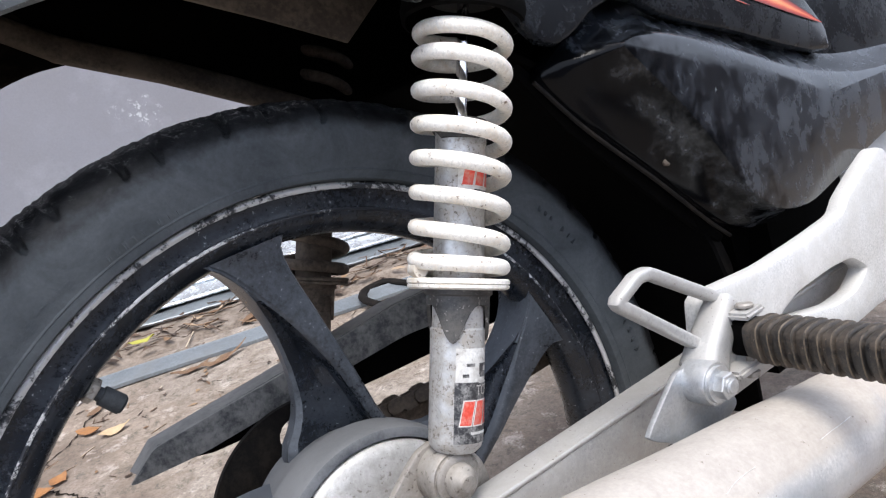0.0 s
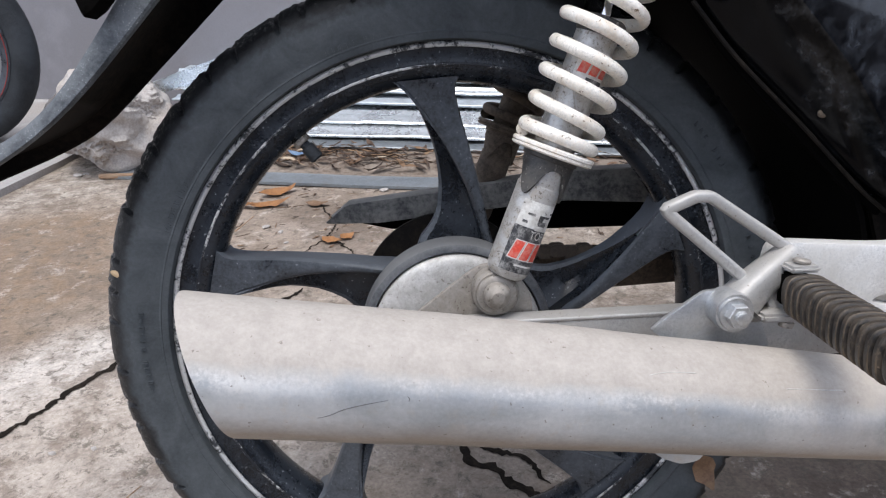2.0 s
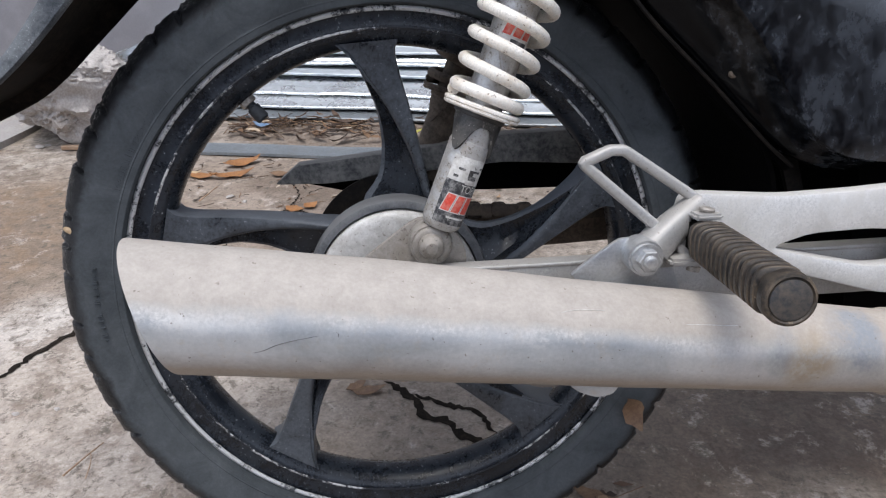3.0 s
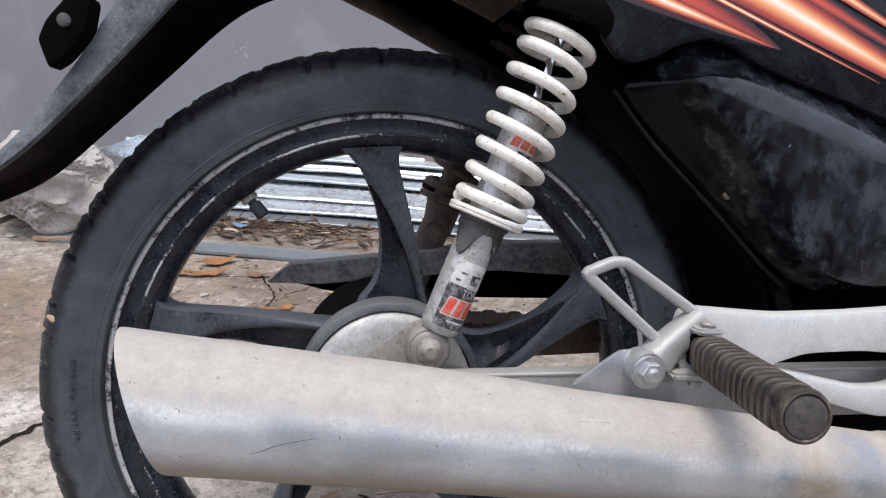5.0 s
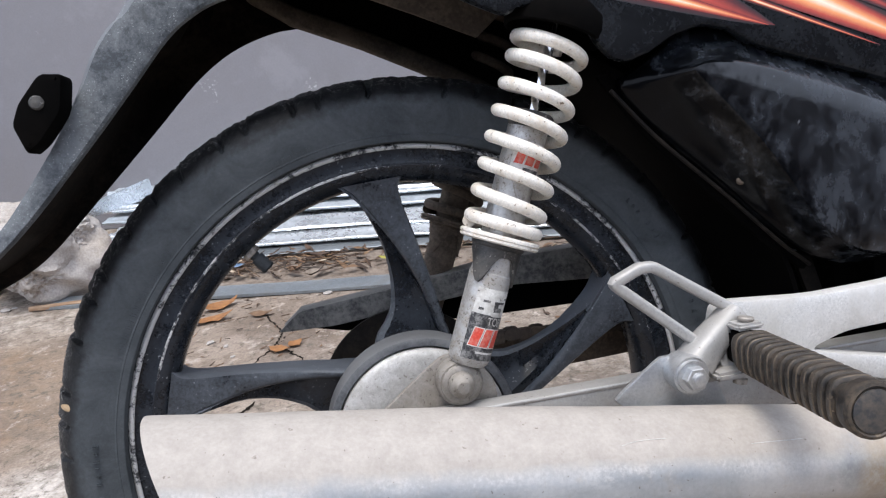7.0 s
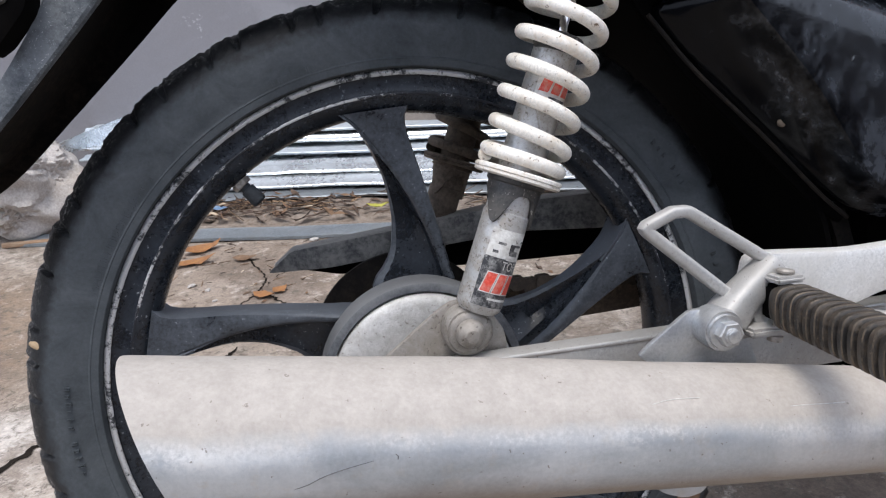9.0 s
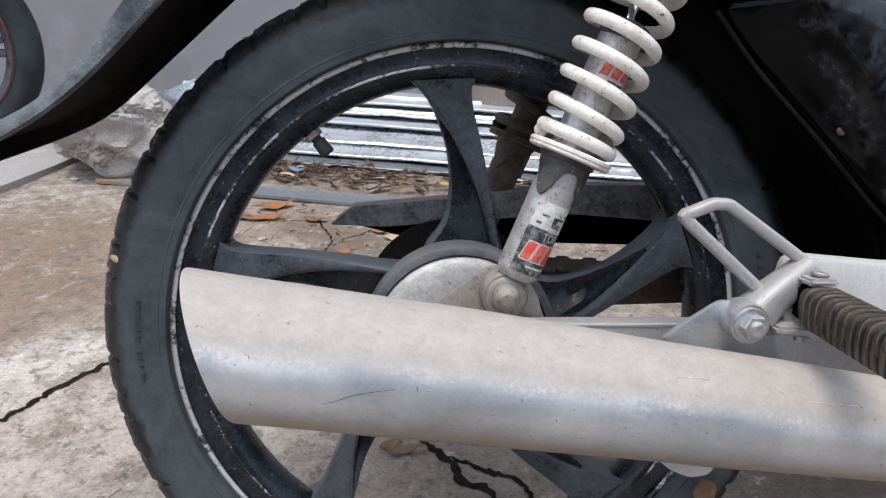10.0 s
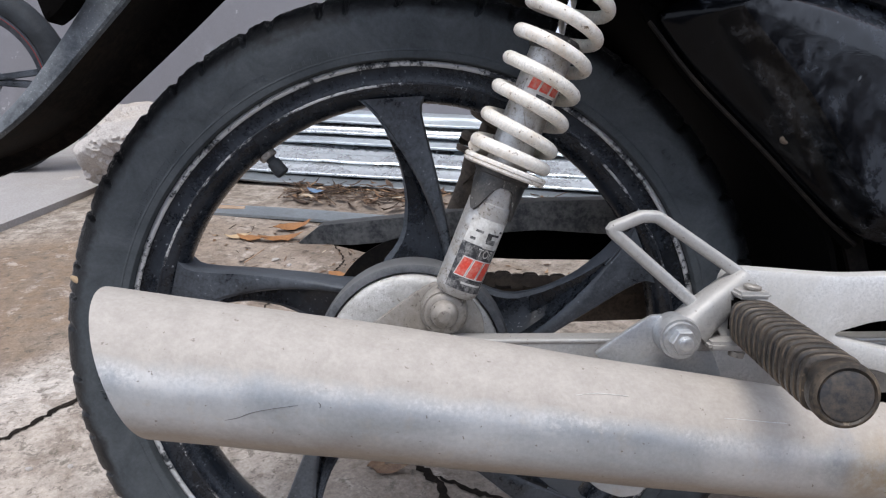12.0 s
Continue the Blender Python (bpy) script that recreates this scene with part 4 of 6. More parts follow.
bike_part("washer", revolve(bmesh.new(), [(0.0, 0.0), (0.0, 0.0105), (-0.0022, 0.0102), (-0.0024, 0.0)], (0.1600, -0.1765, 0.0550), (0.1600, -0.1355, 0.0555), 28), zinc_plate, bush)
nut = bike_part("bolt", revolve(bmesh.new(), [(-0.002, 0.0), (-0.002, 0.0077), (-0.0078, 0.0077), (-0.0085, 0.0071), (-0.0086, 0.0)], (0.1600, -0.1765, 0.0550), (0.1600, -0.1355, 0.0555), 6), zinc_plate, bush, "hexagon nut", smooth=False)
bike_part("stud_end", revolve(bmesh.new(), [(-0.008, 0.0046), (-0.0095, 0.0046), (-0.0098, 0.0040), (-0.0108, 0.0038), (-0.0112, 0.0032), (-0.0112, 0.0)], (0.1600, -0.1765, 0.0550), (0.1600, -0.1355, 0.0555), 20), zinc_plate, nut)

# pillion footrest on its hanger
hanger = bike_part("footrest_hanger", slab(bmesh.new(), rounded([(0.196, 0.0930), (0.266, 0.0875), (0.32, 0.0890), (0.366, 0.092), (0.378, 0.102), (0.44, 0.128), (0.47, 0.03), (0.45, 0.005), (0.39, 0.012), (0.35, 0.010), (0.28, 0.030), (0.215, 0.050), (0.188, 0.060)], 0.2), -0.152, -0.136, 0.004, [rounded([(0.262, 0.050), (0.29, 0.0585), (0.335, 0.0600), (0.365, 0.0575), (0.383, 0.044), (0.362, 0.0335), (0.335, 0.033), (0.29, 0.043)], 0.25)]), hanger_paint, label="cast silver alloy footrest hanger plate")
corner = [(0.1210, 0.1168), (0.1398, 0.1246), (0.1490, 0.1244), (0.2020, 0.0885), (0.1765, 0.0690)]
flat_ring = rounded(corner, 0.10, 4)
dense = []
for i in range(len(flat_ring)):
    a, b = Vector(flat_ring[i]), Vector(flat_ring[(i + 1) % len(flat_ring)])
    steps = max(1, int((b - a).length / 0.006))
    dense += [(q.x, -0.1560 - 0.02 * (q.x - 0.12), q.y) for q in [a.lerp(b, k / steps) for k in range(steps)]]
bike_part("guard_loop", sweep(bmesh.new(), dense, 0.0037, 16, True, flat=1.3, square=0.55), alloy, hanger, "cast alloy heel loop")
bike_part("loop_column", sweep(bmesh.new(), smooth_path([(0.2025, -0.1590, 0.0878), (0.1985, -0.1600, 0.0845), (0.1880, -0.1605, 0.0755), (0.1770, -0.1610, 0.0655), (0.1690, -0.1620, 0.0575)], 5), lambda t: 0.0070 + 0.0040 * t, 16, flat=1.15, square=0.5), alloy, hanger)
bike_part("lower_arm", sweep(bmesh.new(), smooth_path([(0.1830, -0.1600, 0.0680), (0.1900, -0.1620, 0.0580), (0.1905, -0.1620, 0.0510), (0.1780, -0.1620, 0.0485), (0.1660, -0.1620, 0.0510)], 5), 0.0046, 12, square=0.6), alloy, hanger)


def soft_box(bm, x0, x1, y0, y1, z0, z1, bevel=0.002):
    made = bmesh.ops.create_cube(bm, size=1, matrix=Matrix.Translation(((x0 + x1) / 2, (y0 + y1) / 2, (z0 + z1) / 2)) @ Matrix.Diagonal((x1 - x0, y1 - y0, z1 - z0, 1)))
    edges = list({e for v in made["verts"] for e in v.link_edges})
    bmesh.ops.bevel(bm, geom=edges, offset=bevel, segments=2, affect="EDGES")
    return bm


bm = bmesh.new()
soft_box(bm, 0.1880, 0.2080, -0.1630, -0.155, 0.0500, 0.0850)
soft_box(bm, 0.1900, 0.2085, -0.1830, -0.158, 0.0800, 0.0842, 0.0016)
soft_box(bm, 0.1760, 0.2030, -0.1800, -0.157, 0.0485, 0.0540, 0.0018)
bike_part("clevis", bm, alloy, hanger)
peg_a, peg_b = Vector((0.1975, -0.1760, 0.0680)), Vector((0.1845, -0.302, 0.0687))


def build_peg():
    """A ribbed rubber sleeve, squarish in section, closed by a round cap."""
    prof = [(0.004, 0.0), (0.004, 0.0112), (0.007, 0.0118)]
    for i in range(14):
        q = 0.0105 + i * 0.0073
        prof += [(q, 0.0110), (q + 0.0007, 0.0129), (q + 0.0011, 0.0135), (q + 0.0037, 0.0135), (q + 0.0042, 0.0129), (q + 0.0049, 0.0110)]
    prof += [(0.1150, 0.0118), (0.1160, 0.0138), (0.1215, 0.0140), (0.1240, 0.0134), (0.1246, 0.0120), (0.1238, 0.0112), (0.1236, 0.0)]
    bm = bmesh.new()
    d = (peg_b - peg_a).normalized()
    u = Vector((1, 0, 0)) - d * d.x
    u.normalize()
    w = d.cross(u)
    n = 48
    rings = []
    for q, r in prof:
        ring = []
        for j in range(n):
            a = 2 * math.pi * j / n
            c, sn = math.cos(a), math.sin(a)
            square = (abs(c) ** 4.5 + abs(sn) ** 4.5) ** (-1 / 4.5)
            q_end = q > 0.1145
            k = 1.0 if r < 0.0108 or q_end else 0.28 + 0.68 * square
            ring.append(bm.verts.new(peg_a + d * q * 1.02 + (u * c * 0.98 + w * sn * 1.02) * max(r * k, 1e-5)))
        rings.append(ring)
    for q, (A, B) in enumerate(zip(rings, rings[1:])):
        groove = abs(prof[q][1] - prof[q + 1][1]) > 0.0003 and max(prof[q][1], prof[q + 1][1]) > 0.0132
        for j in range(n):
            f = bm.faces.new((A[j], A[(j + 1) % n], B[(j + 1) % n], B[j]))
            f.material_index = 1 if groove else 0
    return bm


peg = bike_part("footrest_peg", build_peg(), peg_rubber, label="folding footrest with worn ribbed brown-black rubber")
peg.data.materials.append(peg_dirt)
bm = bmesh.new()
soft_box(bm, 0.1905, 0.2045, -0.186, -0.166, 0.0575, 0.0785, 0.0015)
bike_part("peg_tongue", bm, black_and_shade, peg)
away = (peg_b - peg_a).normalized()
bike_part("end_cap", revolve(bmesh.new(), [(0.1245, 0.0), (0.1245, 0.0112), (0.1268, 0.0106), (0.1275, 0.008), (0.1277, 0.0)], peg_a, peg_b, 36), peg_cap, peg, "scuffed dark grey round cap")
bike_part("pivot_pin", revolve(bmesh.new(), [(0, 0.0), (0, 0.0046), (0.001, 0.0052), (0.0024, 0.0050), (0.0026, 0.0026), (0.040, 0.0026), (0.0402, 0.0046), (0.0435, 0.0044), (0.0438, 0)], (0.2005, -0.1750, 0.0872), (0.1935, -0.1750, 0.0455), 18), eye_steel, peg, "rusty pivot bolt")

# swing arm of the near side, with its axle plate
def beam(name, a, b, ha, hb, ya, yb, material, label="", bevel=0.003):
    bm = bmesh.new()
    slab(bm, [(a[0], a[1] - ha), (b[0], b[1] - hb), (b[0], b[1] + hb), (a[0], a[1] + ha)], ya, yb, bevel)
    return bike_part(name, bm, material, label=label)


swing = beam("swing_arm", (-0.045, 0.017), (0.50, 0.020), 0.0185, 0.0185, -0.121, -0.096, alloy, "grey painted steel swing arm")
bike_part("arm_flange", sweep(bmesh.new(), [(-0.045, -0.1205, 0.0356), (0.05, -0.1207, 0.0368), (0.20, -0.1205, 0.0374), (0.50, -0.1205, 0.0386)], 0.0016, 8, flat=0.7), alloy, swing, "pale worn flange edge")
bike_part("axle_plate", slab(bmesh.new(), rounded([(0.052, 0.045), (0.034, 0.072), (0.012, 0.070), (-0.055, 0.020), (-0.05, -0.025), (0.05, -0.025)], 0.2), -0.093, -0.087, 0.002), eye_steel, swing, "dusty axle plate")
beam("swing_arm", (-0.06, 0.006), (0.50, 0.026), 0.018, 0.017, 0.075, 0.105, rust, "dirty swing arm of the far side")
# chain guard, chain and sprocket on the far side
bm = bmesh.new()
slab(bm, rounded([(-0.112, 0.070), (-0.09, 0.0875), (0.0, 0.0965), (0.114, 0.1105), (0.186, 0.112), (0.203, 0.098), (0.198, 0.078), (0.113, 0.0835), (0.0, 0.0745), (-0.06, 0.0690)], 0.12), 0.078, 0.0815, 0.001)
guard = bike_part("chain_guard", bm, guard_steel, label="long dusty dark grey chain guard")
bm = bmesh.new()
sweep(bm, [(-0.105, 0.090, 0.0735), (-0.088, 0.093, 0.0868), (0.0, 0.096, 0.0955), (0.114, 0.097, 0.1095), (0.186, 0.097, 0.111)], 0.002, 8, flat=7.0)
bike_part("guard_top", bm, guard_steel, guard)
# black sheet put where the hollow of the guard lies in shade
bike_part("guard_shade", slab(bmesh.new(), [(-0.10, 0.068), (0.0, 0.090), (0.19, 0.100), (0.30, 0.100), (0.30, 0.048), (0.10, 0.050), (-0.05, 0.056)], 0.1105, 0.1125, 0.0005), black_and_shade, guard, "black sheet standing for the shade under the guard")


def build_sprocket():
    bm = bmesh.new()
    teeth, outer = 34, []
    for i in range(teeth * 4):
        r = 0.0795
        a = 2 * math.pi * i / (teeth * 4)
        outer.append((r * math.cos(a), r * math.sin(a)))
    holes = []
    for k in range(5):
        a = radians(20 + 72 * k)
        holes.append([(0.056 * math.cos(a) + 0.0125 * math.cos(t), 0.056 * math.sin(a) + 0.0125 * math.sin(t)) for t in [2 * math.pi * j / 14 for j in range(14)]])
    return slab(bm, outer, 0.062, 0.067, 0.0, holes)


bike_part("rear_sprocket", build_sprocket(), seam_dust, label="dark greasy rear sprocket")


def build_chain():
    """The upper run: pairs of waisted link plates, dusty."""
    bm = bmesh.new()
    n = 24
    for i in range(n):
        x = 0.015 + i * 0.0127
        z = 0.0485 - 0.055 * (x - 0.06) + (0.0015 if i % 2 else 0.0)
        for y in ((0.0585, 0.0605), (0.0685, 0.0705)) if i % 2 else ((0.0612, 0.0632), (0.0655, 0.0675)):
            pts = []
            for j in range(16):
                a = 2 * math.pi * j / 16
                c, sn = math.cos(a), math.sin(a)
                pts.append((x + 0.0085 * c * (1.0 if abs(c) > 0.5 else 0.95), z - 0.008 + 0.0075 * sn * (1 - 0.25 * (1 - abs(c)))))
            slab(bm, pts, y[0], y[1], 0.0)
        bmesh.ops.create_cube(bm, size=1, matrix=Matrix.Translation((x, 0.0645, z - 0.010)) @ Matrix.Diagonal((0.0105, 0.007, 0.010, 1)))
    return bm


bike_part("chain", build_chain(), dusty_chain, label="dusty drive chain")

# mudguard, tail body, side cover
LOW = [(-0.42, 0.108), (-0.36, 0.128), (-0.305, 0.152), (-0.255, 0.1875), (-0.2002, 0.2427), (-0.1650, 0.281), (-0.1427, 0.3058), (-0.1263, 0.319), (-0.103, 0.3298), (-0.06, 0.338)]
FAR = [(-0.42, 0.02, 0.106), (-0.365, 0.02, 0.127), (-0.314, 0.03, 0.1480), (-0.2775, 0.032, 0.1685), (-0.238, 0.045, 0.2080), (-0.1900, 0.068, 0.2600), (-0.1506, 0.083, 0.3022), (-0.1177, 0.085, 0.3255), (-0.0811, 0.085, 0.3386), (-0.048, 0.085, 0.3418)]
BACK = [(-0.427, 0.124), (-0.367, 0.143), (-0.306, 0.1660), (-0.268, 0.193), (-0.2300, 0.2405), (-0.2050, 0.2800), (-0.192, 0.3048), (-0.1789, 0.3215), (-0.1663, 0.3348), (-0.11, 0.42)]


def build_mudguard():
    """A channel: two skirts of their own lower lines and a curved back between them."""
    lo, hi = [smooth_path([(x, 0, z) for x, z in line], 4) for line in (LOW, BACK)]
    fa = smooth_path(FAR, 4)
    bm = bmesh.new()
    rows = []
    for a, f, b in zip(lo, fa, hi):
        row = []
        w = f.y
        for y, t, start in ((-0.080, 0.0, a), (-0.0845, 0.02, a), (-0.0860, 0.10, a), (-0.0855, 0.5, a), (-0.0830, 0.86, a), (-0.072, 1.0, a), (-0.03, 1.05, a), (w * 0.35, 1.05, f), (w * 0.78, 1.0, f), (w * 0.95, 0.86, f), (w, 0.5, f), (w, 0.04, f), (w - 0.002, 0.0, f), (w - 0.004, 0.1, f), (w - 0.005, 0.5, f), (w * 0.72, 0.88, f), (-0.062, 0.88, a), (-0.080, 0.5, a), (-0.080, 0.06, a)):
            q = start.lerp(b, t)
            row.append(bm.verts.new((q.x, y, q.z)))
        rows.append(row)
    for A, B in zip(rows, rows[1:]):
        for j in range(len(A)):
            k = (j + 1) % len(A)
            f = bm.faces.new((A[j], A[k], B[k], B[j]))
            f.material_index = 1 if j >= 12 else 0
    return bm


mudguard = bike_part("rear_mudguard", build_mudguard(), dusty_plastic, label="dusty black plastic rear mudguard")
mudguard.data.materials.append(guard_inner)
lug = bike_part("rubber_lug", slab(bmesh.new(), rounded([(-0.2175, 0.2905), (-0.2030, 0.2890), (-0.2075, 0.2655), (-0.2235, 0.2470), (-0.2318, 0.2415), (-0.2380, 0.2600), (-0.2325, 0.2730)], 0.22, 4), -0.1020, -0.078, 0.004), black_and_shade, mudguard, "black rubber lug with a bolt")
bike_part("bolt", revolve(bmesh.new(), [(0.006, 0.0046), (-0.001, 0.0046), (-0.0022, 0.0036), (-0.0026, 0)], (-0.2204, -0.1015, 0.2725), (-0.2204, -0.08, 0.2725), 14), dark_collar, lug, "dusty bolt head")

# tail body: side shells over the wheel, underside and inner guard
near = [(-0.16, 0.47), (-0.05, 0.343), (0.03, 0.318), (0.076, 0.2955), (0.090, 0.301), (0.110, 0.301), (0.128, 0.291), (0.138, 0.272), (0.147, 0.262), (0.158, 0.2585), (0.174, 0.2635), (0.191, 0.273), (0.213, 0.2785), (0.232, 0.2740), (0.2487, 0.2630), (0.2752, 0.2530), (0.3207, 0.2395), (0.378, 0.2194), (0.415, 0.2082), (0.4400, 0.2055), (0.4385, 0.2239), (0.4165, 0.2500), (0.41, 0.28), (0.41, 0.55), (-0.02, 0.55)]
tail = bike_part("tail_body", slab(bmesh.new(), rounded(near, 0.2, 3), -0.128, -0.118, 0.004), black_plastic, label="black plastic tail fairing with flame graphics")
bike_part("far_shell", slab(bmesh.new(), rounded([(-0.13, 0.44), (-0.05, 0.343), (0.0, 0.322), (0.05, 0.297), (0.10, 0.27), (0.165, 0.22), (0.80, 0.10), (0.80, 0.55), (-0.02, 0.55)], 0.1), 0.086, 0.092, 0.003), black_and_shade, tail)
# plain box; its unseen front part is there to shade the ground
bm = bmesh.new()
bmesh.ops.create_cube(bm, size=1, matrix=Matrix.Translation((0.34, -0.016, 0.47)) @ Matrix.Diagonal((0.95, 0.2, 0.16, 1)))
bike_part("underside", bm, black_and_shade, tail, smooth=False)
bike_part("inner_plate", slab(bmesh.new(), [(-0.075, 0.375), (-0.045, 0.3480), (-0.012, 0.337), (0.030, 0.3190), (0.076, 0.298), (0.105, 0.320), (0.105, 0.42), (-0.075, 0.42)], -0.044, -0.040, 0.001), under_dust, tail, "dusty brown inner plate")
bike_part("shell_edge", sweep(bmesh.new(), [(-0.15, 0.084, 0.420), (-0.10, 0.083, 0.378), (-0.06, 0.082, 0.352), (0.0, 0.082, 0.326), (0.05, 0.082, 0.301), (0.10, 0.082, 0.274), (0.165, 0.082, 0.226)], 0.009, 10), under_dust, tail)
bike_part("shock_pocket", revolve(bmesh.new(), [(0.2465, 0.0325), (0.2475, 0.0345), (0.253, 0.0355), (0.262, 0.034), (0.270, 0.026), (0.274, 0.0), (0.271, 0.0), (0.266, 0.024), (0.259, 0.0305), (0.252, 0.0318), (0.2465, 0.0325)], shock_base, shock_base + AX, 48), black_and_shade, tail, "moulded cup over the shock absorber")
cover_outline = [(0.157, 0.2475), (0.181, 0.2165), (0.228, 0.1720), (0.272, 0.128), (0.297, 0.107), (0.322, 0.097), (0.350, 0.094), (0.401, 0.103), (0.50, 0.122), (0.66, 0.125), (0.66, 0.20), (0.47, 0.222), (0.395, 0.240), (0.314, 0.269), (0.268, 0.2805), (0.233, 0.284), (0.202, 0.276), (0.183, 0.263)]
cover_plateau = [(0.2000, 0.2475), (0.2140, 0.2320), (0.2460, 0.1960), (0.2745, 0.1520), (0.290, 0.129), (0.315, 0.111), (0.352, 0.1045), (0.405, 0.115), (0.50, 0.133), (0.655, 0.136), (0.655, 0.176), (0.46, 0.180), (0.3726, 0.2000), (0.305, 0.227), (0.255, 0.2440), (0.232, 0.2500), (0.210, 0.2520), (0.200, 0.2500)]


def build_cover():
    """A moulded cover: a scuffed flat outside, a slanting back facet and a rolled upper edge."""
    bm = bmesh.new()
    out, flat = rounded(cover_outline, 0.3, 3), rounded(cover_plateau, 0.3, 3)
    middle = Vector((0.40, 0.175))
    loops = [[bm.verts.new((x, -0.092, z)) for x, z in out]]
    for t, dy in ((0.0, 0.0), (0.06, 0.0025), (0.25, 0.0055), (0.5, 0.0115), (0.75, 0.0205), (0.92, 0.0298), (1.0, 0.0332)):
        loops.append([bm.verts.new((a + (c - a) * t, -0.104 - dy, b + (d - b) * t)) for (a, b), (c, d) in zip(out, flat)])
    for s in (0.94, 0.7, 0.4):
        loops.append([bm.verts.new((middle.x + (x - middle.x) * s, -0.1378 - 0.004 * (1 - s), middle.y + (z - middle.y) * s)) for x, z in flat])
    top = bm.verts.new((middle.x, -0.1412, middle.y))
    n = len(out)
    for A, B in zip(loops, loops[1:]):
        for i in range(n):
            bm.faces.new((A[i], A[(i + 1) % n], B[(i + 1) % n], B[i]))
    for i in range(n):
        bm.faces.new((loops[-1][i], loops[-1][(i + 1) % n], top))
    return bm


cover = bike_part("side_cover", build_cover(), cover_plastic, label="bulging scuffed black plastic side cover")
bike_part("cover_seam", sweep(bmesh.new(), smooth_path([(0.153, -0.105, 0.2430), (0.185, -0.1055, 0.2060), (0.232, -0.106, 0.1615), (0.276, -0.105, 0.1185), (0.30, -0.103, 0.099)], 6), 0.0015, 8), seam_dust, cover)
bike_part("front_cover", slab(bmesh.new(), rounded([(0.435, 0.19), (0.52, 0.14), (0.70, 0.13), (0.70, 0.45), (0.44, 0.45), (0.425, 0.25)], 0.25), -0.118, -0.106, 0.004), black_plastic, label="scuffed black plastic leg cover")
bike_part("cover_screw", revolve(bmesh.new(), [(0.006, 0.0), (0.006, 0.0040), (-0.001, 0.0038), (-0.002, 0.0028), (-0.002, 0.0012), (-0.0005, 0.001), (-0.0005, 0.0)], (0.2440, -0.1095, 0.1698), (0.2440, -0.09, 0.1698), 20), rust, cover, "rusty cover screw")
bike_part("cover_flange", slab(bmesh.new(), rounded([(0.148, 0.254), (0.156, 0.258), (0.190, 0.214), (0.236, 0.168), (0.280, 0.122), (0.306, 0.098), (0.301, 0.093), (0.272, 0.117), (0.227, 0.162), (0.180, 0.209)], 0.2, 3), -0.0935, -0.088, 0.0015), black_and_shade, cover, "dark inner flange of the cover")
# inner guard in front of the wheel; its near-black also closes a shaded gap
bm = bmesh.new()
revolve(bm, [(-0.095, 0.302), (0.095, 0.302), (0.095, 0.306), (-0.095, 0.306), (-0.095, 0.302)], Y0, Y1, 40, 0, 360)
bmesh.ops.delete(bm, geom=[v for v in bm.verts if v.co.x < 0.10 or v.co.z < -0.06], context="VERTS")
bike_part("inner_guard", bm, black_and_shade, label="black inner mudguard")
# plain dark box added for the shaded gap; its unseen front shades the ground
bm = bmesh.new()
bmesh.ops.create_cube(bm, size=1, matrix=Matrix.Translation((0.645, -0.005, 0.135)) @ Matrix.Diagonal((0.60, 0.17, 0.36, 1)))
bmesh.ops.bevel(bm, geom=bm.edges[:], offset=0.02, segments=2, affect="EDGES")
bike_part("gap_filler", bm, black_and_shade, label="added dark box for the shaded gap ahead of the wheel")
bm = bmesh.new()
bmesh.ops.create_icosphere(bm, subdivisions=4, radius=1)
for v in bm.verts:
    c = [math.copysign(abs(q) ** 0.7, q) for q in v.co]
    groove = 0.006 if abs(v.co.z - 0.15) < 0.09 else 0.0
    v.co = Vector((0.575 + c[0] * 0.10, -0.068 + c[1] * (0.045 - groove), 0.070 + c[2] * 0.062))
bike_part("engine_case", bm, alloy, label="rounded silver engine case with a groove")
bike_part("frame_bracket", slab(bmesh.new(), rounded([(0.300, 0.118), (0.318, 0.112), (0.334, 0.060), (0.322, 0.052), (0.312, 0.085)], 0.25), -0.075, -0.070, 0.001), seam_dust, label="dusty brown frame bracket")

# flame graphics on the tail
def flame_print(name, stops):
    """Soft-edged print: the colour runs from the blade's edge to its core."""
    m, nt, p = nodes_of(name)
    uv = nt.nodes.new("ShaderNodeUVMap")
    uv.uv_map = "blade"
    sep = nt.nodes.new("ShaderNodeSeparateXYZ")
    nt.links.new(uv.outputs[0], sep.inputs[0])
    grain = add_noise(nt, 260, 4, 0.6, coords(nt))
    fac = mix(nt, 0.10, sep.outputs["X"], grain)
    nt.links.new(ramp(nt, fac, stops), p.inputs["Base Color"])
    p.inputs["Roughness"].default_value = 0.28
    return m


BLACK, DEEP, REDDISH, ORANGE, PALE = (0.004, 0.0035, 0.004), (0.09, 0.007, 0.008), (0.44, 0.05, 0.03), (0.84, 0.34, 0.13), (0.94, 0.84, 0.70)
flame_soft_red = flame_print("red_flame", [(0.05, BLACK), (0.3, DEEP), (0.65, REDDISH), (1.0, (0.6, 0.09, 0.04))])
flame_soft_orange = flame_print("orange_flame", [(0.05, DEEP), (0.3, REDDISH), (0.62, ORANGE), (0.95, PALE)])
flame_soft_dim = flame_print("dim_flame", [(0.05, BLACK), (0.5, (0.10, 0.02, 0.012)), (1.0, (0.26, 0.08, 0.04))])


